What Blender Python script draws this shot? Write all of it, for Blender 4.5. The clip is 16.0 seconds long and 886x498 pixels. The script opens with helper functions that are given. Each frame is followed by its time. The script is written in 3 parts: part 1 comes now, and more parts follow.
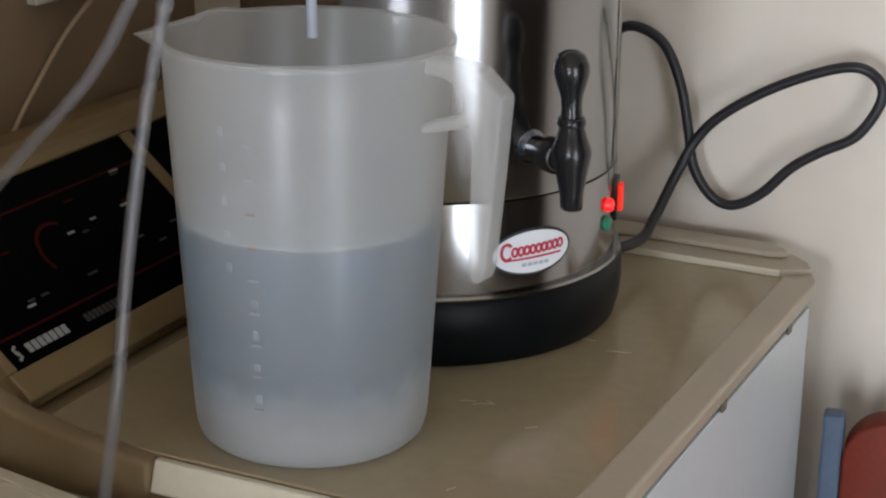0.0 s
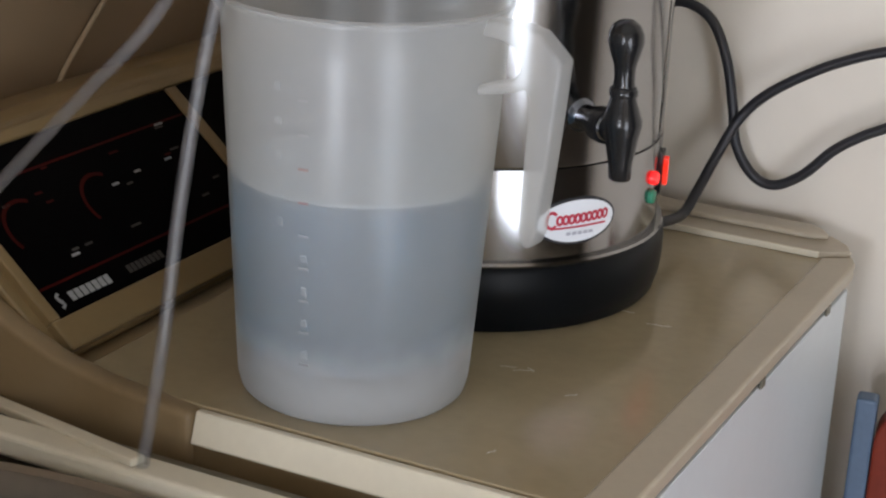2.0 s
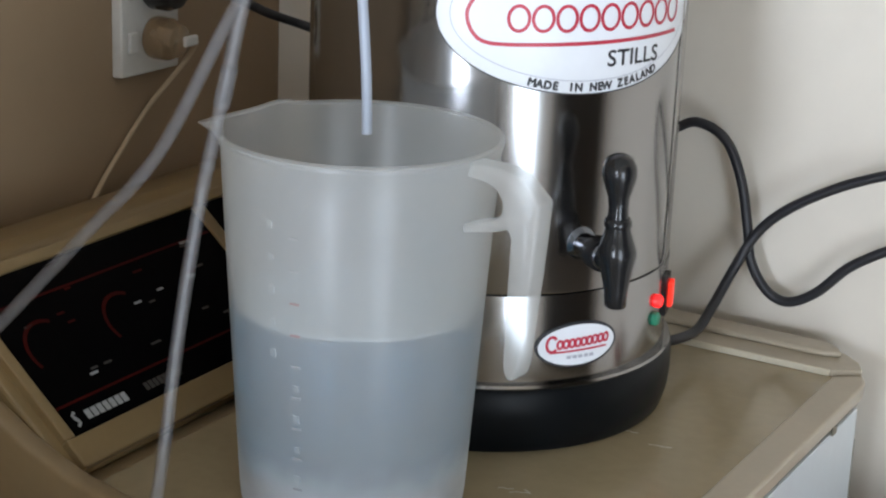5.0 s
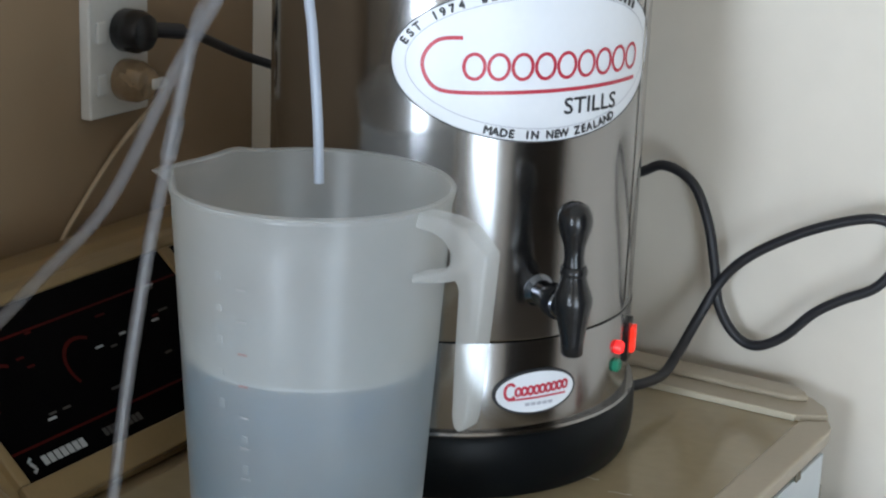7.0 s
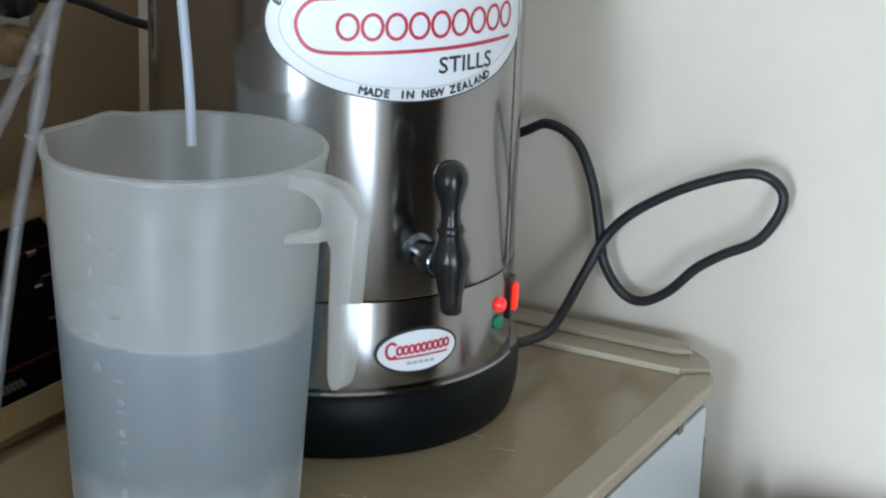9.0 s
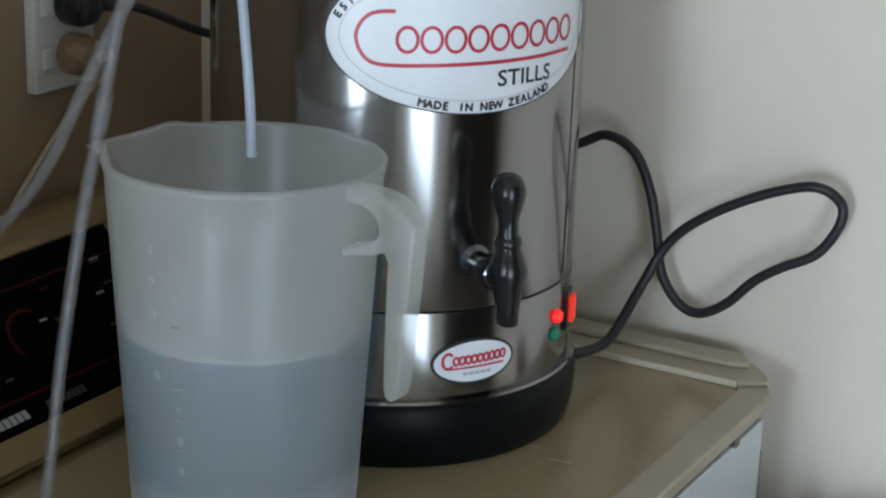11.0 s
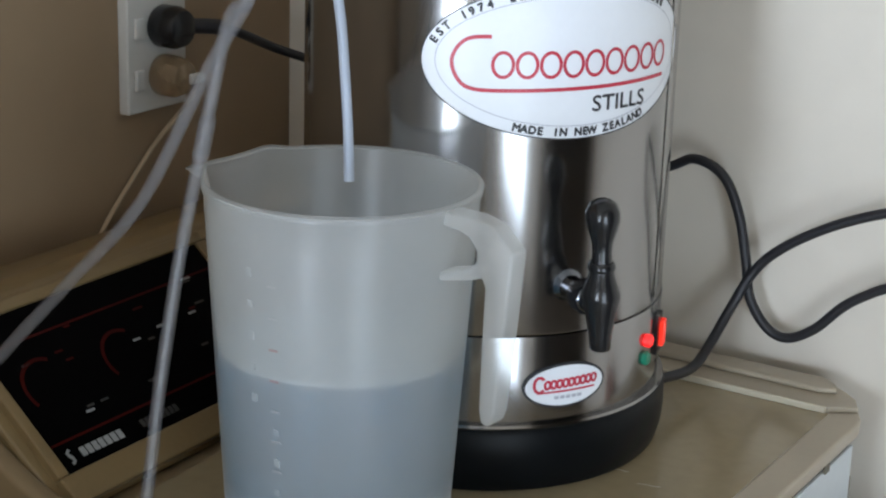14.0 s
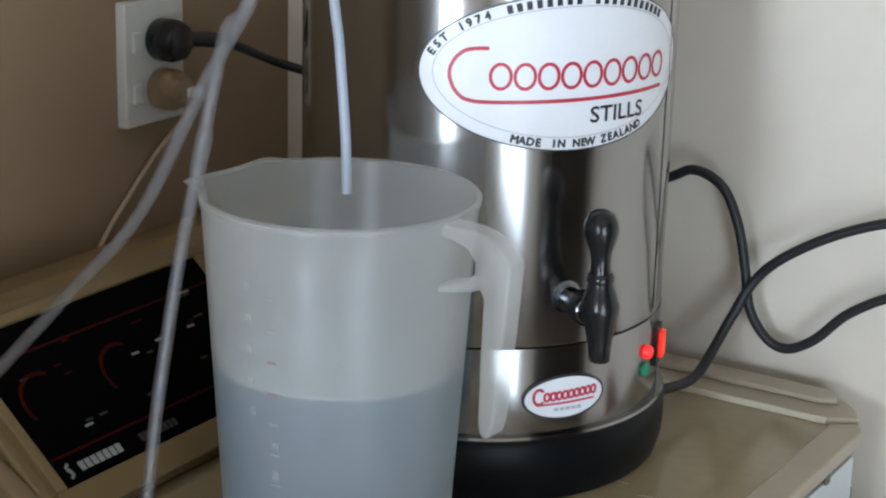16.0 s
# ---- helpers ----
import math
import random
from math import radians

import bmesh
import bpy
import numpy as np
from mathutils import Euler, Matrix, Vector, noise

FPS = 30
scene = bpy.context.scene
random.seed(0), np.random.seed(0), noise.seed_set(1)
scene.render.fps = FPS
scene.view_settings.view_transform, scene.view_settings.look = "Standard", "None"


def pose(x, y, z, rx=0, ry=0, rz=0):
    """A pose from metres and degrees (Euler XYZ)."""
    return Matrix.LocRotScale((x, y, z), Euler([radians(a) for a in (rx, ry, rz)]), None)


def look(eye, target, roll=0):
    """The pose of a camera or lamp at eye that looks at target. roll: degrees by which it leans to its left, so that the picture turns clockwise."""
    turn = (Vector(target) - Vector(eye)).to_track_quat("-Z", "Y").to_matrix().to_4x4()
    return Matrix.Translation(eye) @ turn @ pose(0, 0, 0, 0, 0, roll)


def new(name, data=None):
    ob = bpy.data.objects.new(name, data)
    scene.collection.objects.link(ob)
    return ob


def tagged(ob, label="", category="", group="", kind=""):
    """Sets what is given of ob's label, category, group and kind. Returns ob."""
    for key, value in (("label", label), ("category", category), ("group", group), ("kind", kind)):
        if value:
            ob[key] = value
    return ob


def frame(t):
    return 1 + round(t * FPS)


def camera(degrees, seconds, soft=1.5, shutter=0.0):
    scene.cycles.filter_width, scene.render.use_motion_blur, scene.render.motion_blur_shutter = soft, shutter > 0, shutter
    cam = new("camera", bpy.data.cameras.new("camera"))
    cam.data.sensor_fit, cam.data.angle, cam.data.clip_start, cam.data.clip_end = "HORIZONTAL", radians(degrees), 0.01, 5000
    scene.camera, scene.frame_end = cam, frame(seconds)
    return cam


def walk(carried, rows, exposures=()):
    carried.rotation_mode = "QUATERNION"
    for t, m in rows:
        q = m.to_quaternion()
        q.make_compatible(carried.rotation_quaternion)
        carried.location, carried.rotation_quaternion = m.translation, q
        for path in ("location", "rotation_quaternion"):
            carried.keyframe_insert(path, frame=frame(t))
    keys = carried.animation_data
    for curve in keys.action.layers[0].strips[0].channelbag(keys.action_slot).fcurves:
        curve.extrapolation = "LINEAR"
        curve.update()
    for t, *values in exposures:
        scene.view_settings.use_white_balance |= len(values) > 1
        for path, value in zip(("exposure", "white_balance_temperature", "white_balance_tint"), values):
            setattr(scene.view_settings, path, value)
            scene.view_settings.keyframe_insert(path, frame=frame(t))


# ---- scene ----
# ---- camera ----
cam = camera(27.445, 16.0, soft=2.2)
EXPOSURES = [(0.0, -0.33, 6700, 13), (0.5, -0.14, 6800, 16), (2.0, -0.16, 6700, 14), (3.5, -0.24, 6350, 9), (4.0, -0.26, 6300, 8), (5.0, 0.04, 6300, 9), (7.5, -0.1, 6050, 5), (8.5, -0.02, 5950, 4), (11.0, -0.56, 6000, 3), (11.5, -0.56, 6000, 3), (12.5, -0.17, 6100, 6), (16.0, -0.14, 6150, 7)]
PATH = [
    (0.0, (0.5931, -1.0252, 1.4229), (0.1014, 0.0004, 1.0401), 0.76),
    (0.5, (0.5953, -1.0306, 1.4148), (0.0912, -0.0131, 1.0265), 2.52),
    (1.0, (0.5844, -1.0376, 1.4143), (0.0830, -0.0236, 1.0140), 2.91),
    (1.5, (0.5752, -1.0406, 1.4110), (0.0779, -0.0255, 1.0083), 3.32),
    (2.0, (0.5722, -1.0399, 1.4108), (0.0767, -0.0209, 1.0157), 3.00),
    (2.5, (0.5733, -1.0399, 1.4120), (0.0848, -0.0165, 1.0195), 3.42),
    (3.0, (0.5752, -1.0366, 1.4097), (0.0732, -0.0229, 1.0093), 2.39),
    (3.5, (0.5676, -1.0362, 1.4254), (0.0726, -0.0122, 1.0429), 2.37),
    (4.0, (0.5712, -1.0345, 1.4332), (0.0809, -0.0150, 1.0329), 1.94),
    (4.5, (0.5933, -1.0353, 1.4489), (0.0941, -0.0149, 1.0619), 2.14),
    (5.0, (0.6482, -1.0294, 1.4694), (0.0856, -0.0313, 1.1127), 2.32),
    (5.2, (0.6628, -1.0311, 1.4717), (0.0922, -0.0275, 1.1444), 1.65),
    (7.5, (0.6925, -0.9974, 1.4890), (0.1199, -0.0008, 1.1442), 2.40),
    (8.0, (0.7082, -0.9963, 1.4860), (0.1508, 0.0048, 1.1295), 1.70),
    (8.2, (0.7039, -0.9891, 1.4936), (0.1759, 0.0211, 1.1184), 1.74),
    (8.5, (0.7082, -0.9909, 1.4862), (0.1870, 0.0263, 1.1207), 2.02),
    (11.0, (0.7162, -0.9946, 1.4965), (0.1571, 0.0031, 1.1332), 2.05),
    (11.5, (0.7018, -0.9981, 1.4916), (0.1208, -0.0158, 1.1207), 1.38),
    (12.0, (0.6999, -1.0002, 1.4991), (0.1072, -0.0248, 1.1287), 1.69),
    (12.5, (0.6968, -1.0021, 1.5005), (0.0964, -0.0268, 1.1424), 1.34),
    (13.0, (0.7006, -1.0035, 1.4999), (0.1015, -0.0253, 1.1475), 1.45),
    (13.5, (0.6964, -1.0058, 1.5009), (0.0970, -0.0310, 1.1398), 1.69),
    (14.0, (0.6992, -1.0086, 1.5037), (0.1016, -0.0304, 1.1486), 1.84),
    (14.5, (0.6999, -1.0087, 1.5024), (0.1005, -0.0297, 1.1529), 1.73),
    (15.0, (0.6980, -1.0046, 1.5080), (0.1012, -0.0242, 1.1579), 2.00),
    (15.5, (0.6994, -1.0048, 1.5076), (0.1023, -0.0246, 1.1575), 1.82),
    (16.0, (0.6998, -1.0058, 1.5028), (0.1001, -0.0261, 1.1556), 1.56),
]
walk(cam, [(t, look(e, g, r)) for t, e, g, r in PATH], exposures=EXPOSURES)

# ---- world and light ----
world = bpy.data.worlds.new("sky")
scene.world = world
world.use_nodes = True
wn, wl = world.node_tree.nodes, world.node_tree.links
sky = wn.new("ShaderNodeTexSky")
sky.sky_type, sky.sun_disc = "NISHITA", False
sky.sun_elevation, sky.sun_rotation = radians(38), radians(150)
wn["Background"].inputs["Strength"].default_value = 0.10
wl.new(sky.outputs[0], wn["Background"].inputs["Color"])

sun = new("sun", bpy.data.lights.new("sun", "SUN"))
sun.data.energy, sun.data.angle, sun.data.color = 1.0, radians(12), (1.0, 0.95, 0.88)
sun.matrix_world = look((3.0, 4.0, 5.0), (0, 0, 0))

# daylight entering by the window behind the viewer
WIN = (0.12, 0.60, 0.04, 1.45)     # x0, x1, z0, z1
SOUTH = -2.60
day = new("window_daylight", bpy.data.lights.new("window_daylight", "AREA"))
day.data.shape, day.data.size, day.data.size_y = "RECTANGLE", WIN[1] - WIN[0] - 0.04, WIN[3] - WIN[2] - 0.04
day.data.energy, day.data.color = 56.0, (0.88, 0.97, 1.11)
day.matrix_world = look(((WIN[0] + WIN[1]) / 2, SOUTH - 0.03, (WIN[2] + WIN[3]) / 2), ((WIN[0] + WIN[1]) / 2, 0, (WIN[2] + WIN[3]) / 2))


# a second, wide window in the east wall
LOW = (-1.75, -0.95, 0.10, 1.35)     # y0, y1, z0, z1
XE, XH = 1.60, 2.50
low = new("side_window_daylight", bpy.data.lights.new("side_window_daylight", "AREA"))
low.data.shape, low.data.size, low.data.size_y = "RECTANGLE", LOW[1] - LOW[0] - 0.04, LOW[3] - LOW[2] - 0.04
low.data.energy, low.data.color = 26.0, (0.84, 0.96, 1.10)
low.matrix_world = look((XE + 0.03, (LOW[0] + LOW[1]) / 2, (LOW[2] + LOW[3]) / 2), (0, (LOW[0] + LOW[1]) / 2, (LOW[2] + LOW[3]) / 2))


# ---- materials ----
def mat(name, color, rough=0.5, metal=0.0, vary=0.12, scale=30.0, bump=0.0, bscale=300.0, dirt=0.0, dirt_color=(0.1, 0.08, 0.06),
        coat=0.0, spec=0.5, stretch=(1, 1, 1), rvary=0.0):
    m = bpy.data.materials.new(name)
    m.use_nodes = True
    n, l = m.node_tree.nodes, m.node_tree.links
    b = n["Principled BSDF"]
    b.inputs["Roughness"].default_value, b.inputs["Metallic"].default_value = rough, metal
    b.inputs["Coat Weight"].default_value = coat
    b.inputs["Specular IOR Level"].default_value = spec
    tc = n.new("ShaderNodeTexCoord")
    mp = n.new("ShaderNodeMapping")
    mp.inputs["Scale"].default_value = stretch
    l.new(tc.outputs["Object"], mp.inputs[0])

    def noise_tex(s, detail=4.0):
        t = n.new("ShaderNodeTexNoise")
        t.inputs["Scale"].default_value, t.inputs["Detail"].default_value = s, detail
        l.new(mp.outputs[0], t.inputs["Vector"])
        return t

    def ramp(lo, hi, a, b2):
        r = n.new("ShaderNodeMapRange")
        r.inputs[1].default_value, r.inputs[2].default_value, r.inputs[3].default_value, r.inputs[4].default_value = lo, hi, a, b2
        return r
    big, fine = noise_tex(scale), noise_tex(scale * 9)
    mix = n.new("ShaderNodeMix")
    mix.data_type = "FLOAT"
    mix.inputs[0].default_value = 0.4
    l.new(big.outputs["Fac"], mix.inputs[2])
    l.new(fine.outputs["Fac"], mix.inputs[3])
    r = ramp(0.3, 0.7, 1 - vary, 1 + vary)
    l.new(mix.outputs[0], r.inputs[0])
    col = n.new("ShaderNodeMix")
    col.data_type, col.blend_type = "RGBA", "MULTIPLY"
    col.inputs[0].default_value = 1.0
    col.inputs[6].default_value = (*color, 1)
    comb = n.new("ShaderNodeCombineColor")
    for i in range(3):
        l.new(r.outputs[0], comb.inputs[i])
    l.new(comb.outputs[0], col.inputs[7])
    out = col.outputs[2]
    if dirt:
        d = noise_tex(scale * 0.55, 7.0)
        dr = ramp(0.40, 0.78, 0.0, dirt)
        l.new(d.outputs["Fac"], dr.inputs[0])
        dm = n.new("ShaderNodeMix")
        dm.data_type = "RGBA"
        dm.inputs[7].default_value = (*dirt_color, 1)
        l.new(dr.outputs[0], dm.inputs[0])
        l.new(out, dm.inputs[6])
        out = dm.outputs[2]
    l.new(out, b.inputs["Base Color"])
    if rvary:
        rr = ramp(0.3, 0.7, max(rough - rvary, 0.02), min(rough + rvary, 1))
        l.new(mix.outputs[0], rr.inputs[0])
        l.new(rr.outputs[0], b.inputs["Roughness"])
    if bump:
        bn = n.new("ShaderNodeBump")
        bn.inputs["Strength"].default_value, bn.inputs["Distance"].default_value = bump, 0.001
        bt = noise_tex(bscale, 3.0)
        l.new(bt.outputs["Fac"], bn.inputs["Height"])
        l.new(bn.outputs[0], b.inputs["Normal"])
    return m


def glow(name, color, strength):
    m = mat(name, color, 0.25, vary=0.05)
    b = m.node_tree.nodes["Principled BSDF"]
    b.inputs["Emission Color"].default_value = (*color, 1)
    b.inputs["Emission Strength"].default_value = strength
    return m


def clear(name, color, rough, ior, weight=1.0, vary=0.04, scale=40.0, bump=0.0):
    m = mat(name, color, rough, vary=vary, scale=scale, bump=bump, bscale=120.0)
    b = m.node_tree.nodes["Principled BSDF"]
    b.inputs["Transmission Weight"].default_value, b.inputs["IOR"].default_value = weight, ior
    return m


def milky(name, color, through_part, clear_part, fog=()):
    """Cloudy polypropylene: light scatters through it, a little passes straight. Fog: bands of (from, to, clear at the lower, clear at the upper height), summed."""
    m = mat(name, color, 0.38, vary=0.05, scale=14.0, bump=0.15, bscale=90.0, dirt=0.10, dirt_color=(0.62, 0.64, 0.66), spec=0.25)
    n, l = m.node_tree.nodes, m.node_tree.links
    b, o = n["Principled BSDF"], n["Material Output"]
    tl = n.new("ShaderNodeBsdfTranslucent")
    tl.inputs["Color"].default_value = (*color, 1)
    tp = n.new("ShaderNodeBsdfTransparent")
    tp.inputs["Color"].default_value = (0.97, 0.98, 0.98, 1)
    m1, m2 = n.new("ShaderNodeMixShader"), n.new("ShaderNodeMixShader")
    m1.inputs[0].default_value, m2.inputs[0].default_value = through_part, clear_part
    if fog:
        tc, sep, nz, ma = n.new("ShaderNodeTexCoord"), n.new("ShaderNodeSeparateXYZ"), n.new("ShaderNodeTexNoise"), n.new("ShaderNodeMath")
        nz.inputs["Scale"].default_value, nz.inputs["Detail"].default_value = 22.0, 2.0
        ma.operation = "MULTIPLY_ADD"
        ma.inputs[1].default_value = 0.030
        l.new(tc.outputs["Object"], sep.inputs[0])
        l.new(tc.outputs["Object"], nz.inputs["Vector"])
        l.new(nz.outputs["Fac"], ma.inputs[0])
        l.new(sep.outputs["Z"], ma.inputs[2])
        total = None
        for z0, z1, c0, c1 in fog:
            step = n.new("ShaderNodeMapRange")
            step.interpolation_type = "SMOOTHSTEP"
            step.inputs[1].default_value, step.inputs[2].default_value, step.inputs[3].default_value, step.inputs[4].default_value = z0 + 0.015, z1 + 0.015, c0, c1
            l.new(ma.outputs[0], step.inputs[0])
            if total:
                add = n.new("ShaderNodeMath")
                l.new(total, add.inputs[0])
                l.new(step.outputs[0], add.inputs[1])
                total = add.outputs[0]
            else:
                total = step.outputs[0]
        l.new(total, m2.inputs[0])
    l.new(b.outputs[0], m1.inputs[1])
    l.new(tl.outputs[0], m1.inputs[2])
    l.new(m1.outputs[0], m2.inputs[1])
    l.new(tp.outputs[0], m2.inputs[2])
    gl, m3 = n.new("ShaderNodeBsdfGlossy"), n.new("ShaderNodeMixShader")
    gl.inputs["Roughness"].default_value, m3.inputs[0].default_value = 0.25, 0.016
    l.new(m2.outputs[0], m3.inputs[1])
    l.new(gl.outputs[0], m3.inputs[2])
    l.new(m3.outputs[0], o.inputs["Surface"])
    return m


M_WALL = mat("cream_wall_paint", (0.80, 0.735, 0.64), 0.65, vary=0.04, scale=3.0, bump=0.12, bscale=160.0)
# West wall: the cream paint with shade put into its colour.
M_WALL_L = mat("shade_toned_wall_paint", (0.305, 0.212, 0.126), 0.65, vary=0.05, scale=3.0, bump=0.12, bscale=160.0)
M_CEIL = mat("ceiling_paint", (0.70, 0.68, 0.64), 0.8, vary=0.03, scale=4.0)
M_FLOOR = mat("floor_vinyl", (0.20, 0.165, 0.13), 0.4, vary=0.15, scale=9.0)
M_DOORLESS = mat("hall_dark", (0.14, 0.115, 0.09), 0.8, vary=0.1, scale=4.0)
M_FRAME = mat("window_paint", (0.75, 0.74, 0.71), 0.4, vary=0.04, scale=9.0)
M_BEIGE = mat("aged_beige_plastic", (0.23, 0.157, 0.078), 0.42, vary=0.06, scale=16.0, bump=0.10, bscale=700.0, dirt=0.25, dirt_color=(0.36, 0.29, 0.20))
# Dark grey of clips and cabinet edge; painted shade on groove and tub ledge.
M_LEDGE = mat("dark_grey_and_shade", (0.17, 0.15, 0.11), 0.6, vary=0.2, scale=25.0, dirt=0.4, dirt_color=(0.08, 0.07, 0.05))
M_RIM = mat("beige_rim_plastic", (0.48, 0.415, 0.315), 0.36, vary=0.05, scale=18.0, bump=0.06, bscale=700.0)
M_LID = mat("glossy_beige_lid", (0.36, 0.287, 0.172), 0.18, vary=0.10, scale=9.0, rvary=0.03, spec=1.0, dirt=0.25, dirt_color=(0.27, 0.205, 0.12))
M_CREAM = mat("cream_plastic", (0.72, 0.66, 0.52), 0.4, vary=0.05, scale=14.0, dirt=0.15, dirt_color=(0.45, 0.38, 0.27))
M_WHITE = mat("white_enamel", (0.70, 0.755, 0.785), 0.28, vary=0.03, scale=8.0, dirt=0.08, dirt_color=(0.5, 0.5, 0.48))
M_BEZEL = mat("tan_bezel", (0.225, 0.152, 0.068), 0.4, vary=0.06, scale=20.0)
M_PANEL = mat("black_control_glass", (0.002, 0.0018, 0.0018), 0.35, vary=0.2, scale=12.0, spec=0.02)
M_RED = mat("red_print", (0.045, 0.005, 0.004), 0.4, vary=0.1, spec=0.05)
M_GREY = mat("grey_print", (0.33, 0.33, 0.32), 0.4, vary=0.1, spec=0.05)
M_DIMGREY = mat("dim_print", (0.06, 0.055, 0.05), 0.4, vary=0.1, spec=0.05)
M_STEEL = mat("polished_steel", (0.305, 0.298, 0.295), 0.14, 1.0, vary=0.04, scale=5.0, bump=0.02, bscale=60.0, stretch=(1, 1, 0.15), rvary=0.03)
M_STEEL2 = mat("brushed_sink_steel", (0.42, 0.41, 0.40), 0.3, 1.0, vary=0.08, scale=12.0)
M_BLACKCHROME = mat("dark_chrome", (0.16, 0.17, 0.19), 0.14, 1.0, vary=0.05)
M_BLACK = mat("black_plastic", (0.012, 0.012, 0.013), 0.22, vary=0.15, scale=40.0)
M_BASE = mat("black_moulded_base", (0.005, 0.006, 0.007), 0.38, vary=0.2, scale=30.0, bump=0.08, bscale=500.0, spec=0.12)
M_RUBBER = mat("black_cable_rubber", (0.018, 0.018, 0.022), 0.45, vary=0.12, scale=50.0)
M_JUG = milky("cloudy_polypropylene", (0.84, 0.848, 0.85), 0.62, 0.66, [(0.024, 0.068, 0.30, 0.67), (0.185, 0.265, 0.0, 0.03)])
M_JUGH = milky("cloudy_handle_plastic", (0.84, 0.84, 0.83), 0.55, 0.70)
M_LIQUID = clear("clear_spirit", (0.23, 0.58, 0.86), 0.14, 1.33)
M_SHEEN = milky("painted_surface_sheen", (0.66, 0.70, 0.71), 0.30, 0.42)
M_HOSE = milky("clear_hose_vinyl", (0.40, 0.38, 0.39), 0.35, 0.84)
M_TUBE = milky("bluish_outlet_tube", (0.66, 0.71, 0.80), 0.4, 0.35)
M_STICKER = mat("white_vinyl_sticker", (0.80, 0.82, 0.86), 0.4, vary=0.02, scale=20.0)
M_LOGO_RED = mat("crimson_print", (0.50, 0.03, 0.06), 0.4, vary=0.06)
M_INK = mat("black_ink", (0.02, 0.02, 0.025), 0.45, vary=0.1)
M_INKTHIN = mat("pale_ink", (0.45, 0.46, 0.52), 0.45, vary=0.1)
M_TICK = mat("faded_red_mark", (0.26, 0.17, 0.17), 0.6, vary=0.1)
M_TICK2 = mat("faded_grey_mark", (0.27, 0.265, 0.265), 0.6, vary=0.1)
M_LAMP = glow("red_indicator", (1.0, 0.02, 0.02), 1.1)
M_SWITCH = glow("lit_red_rocker", (1.0, 0.035, 0.015), 0.55)
M_GREEN = mat("green_indicator", (0.03, 0.22, 0.13), 0.15, vary=0.05)
M_SOCKET = mat("white_socket_plastic", (0.62, 0.60, 0.56), 0.35, vary=0.04, scale=20.0)
M_BRASSY = clear("amber_clear_plug", (0.42, 0.30, 0.18), 0.15, 1.45, 0.6)
M_WIRE = mat("tan_flex", (0.52, 0.40, 0.26), 0.45, vary=0.06)
M_CARD_RED = mat("deep_red_board", (0.17, 0.024, 0.011), 0.55, vary=0.2, scale=20.0, spec=0.2)
M_CARD_BLUE = mat("slate_blue_edge", (0.085, 0.13, 0.20), 0.5, vary=0.10, scale=20.0)


# ---- building helpers ----
def part(name, bm, material, parent=None, label="", smooth=None):
    me = bpy.data.meshes.new(name)
    bmesh.ops.recalc_face_normals(bm, faces=bm.faces[:])
    if smooth:
        for e in bm.edges:
            e.smooth = len(e.link_faces) == 2 and e.calc_face_angle(0) < radians(smooth)
        for f in bm.faces:
            f.smooth = True
    bm.to_mesh(me)
    bm.free()
    me.materials.append(material)
    ob = new(name, me)
    if parent:
        ob.parent = parent
    if label:
        tagged(ob, label)
    return ob


def thing(name, at, label, category, group="", kind=""):
    ob = new(name)
    ob.empty_display_size = 0.02
    ob.matrix_basis = Matrix.Translation(at)
    return tagged(ob, label, category, group, kind)


def local(bm, parent):
    bmesh.ops.transform(bm, matrix=parent.matrix_basis.inverted(), verts=bm.verts[:])
    return bm


def box(x0, y0, z0, x1, y1, z1, bevel=0.0, seg=2):
    bm = bmesh.new()
    bmesh.ops.create_cube(bm, size=1.0, matrix=Matrix.LocRotScale(((x0 + x1) / 2, (y0 + y1) / 2, (z0 + z1) / 2), None, (x1 - x0, y1 - y0, z1 - z0)))
    if bevel:
        bmesh.ops.bevel(bm, geom=bm.edges[:], offset=bevel, segments=seg, affect="EDGES", profile=0.5)
    return bm


def prism(points, axis, a, b, bevel=0.0, seg=2):
    """A flat outline, drawn out along an axis from a to b. Outline in the other two axes, in order."""
    bm = bmesh.new()

    def at(p, v):
        q = list(p)
        q.insert("xyz".index(axis), v)
        return q
    lo = [bm.verts.new(at(p, a)) for p in points]
    hi = [bm.verts.new(at(p, b)) for p in points]
    bm.faces.new(lo)
    bm.faces.new(hi[::-1])
    n = len(points)
    for i in range(n):
        bm.faces.new((lo[i], lo[(i + 1) % n], hi[(i + 1) % n], hi[i]))
    bmesh.ops.recalc_face_normals(bm, faces=bm.faces[:])
    if bevel:
        bmesh.ops.bevel(bm, geom=bm.edges[:], offset=bevel, segments=seg, affect="EDGES", profile=0.5, clamp_overlap=True)
    return bm


def lathe(profile, centre=(0, 0), steps=64, closed=False):
    bm = bmesh.new()
    rings = []
    for r, z in profile:
        if r < 1e-6:
            rings.append([bm.verts.new((centre[0], centre[1], z))])
        else:
            rings.append([bm.verts.new((centre[0] + r * math.cos(2 * math.pi * k / steps), centre[1] + r * math.sin(2 * math.pi * k / steps), z)) for k in range(steps)])
    pairs = list(zip(rings, rings[1:])) + ([(rings[-1], rings[0])] if closed else [])
    for a, b in pairs:
        for k in range(steps):
            j = (k + 1) % steps
            if len(a) == 1 and len(b) == 1:
                continue
            if len(a) == 1:
                bm.faces.new((a[0], b[j], b[k]))
            elif len(b) == 1:
                bm.faces.new((a[k], a[j], b[0]))
            else:
                bm.faces.new((a[k], a[j], b[j], b[k]))
    return bm


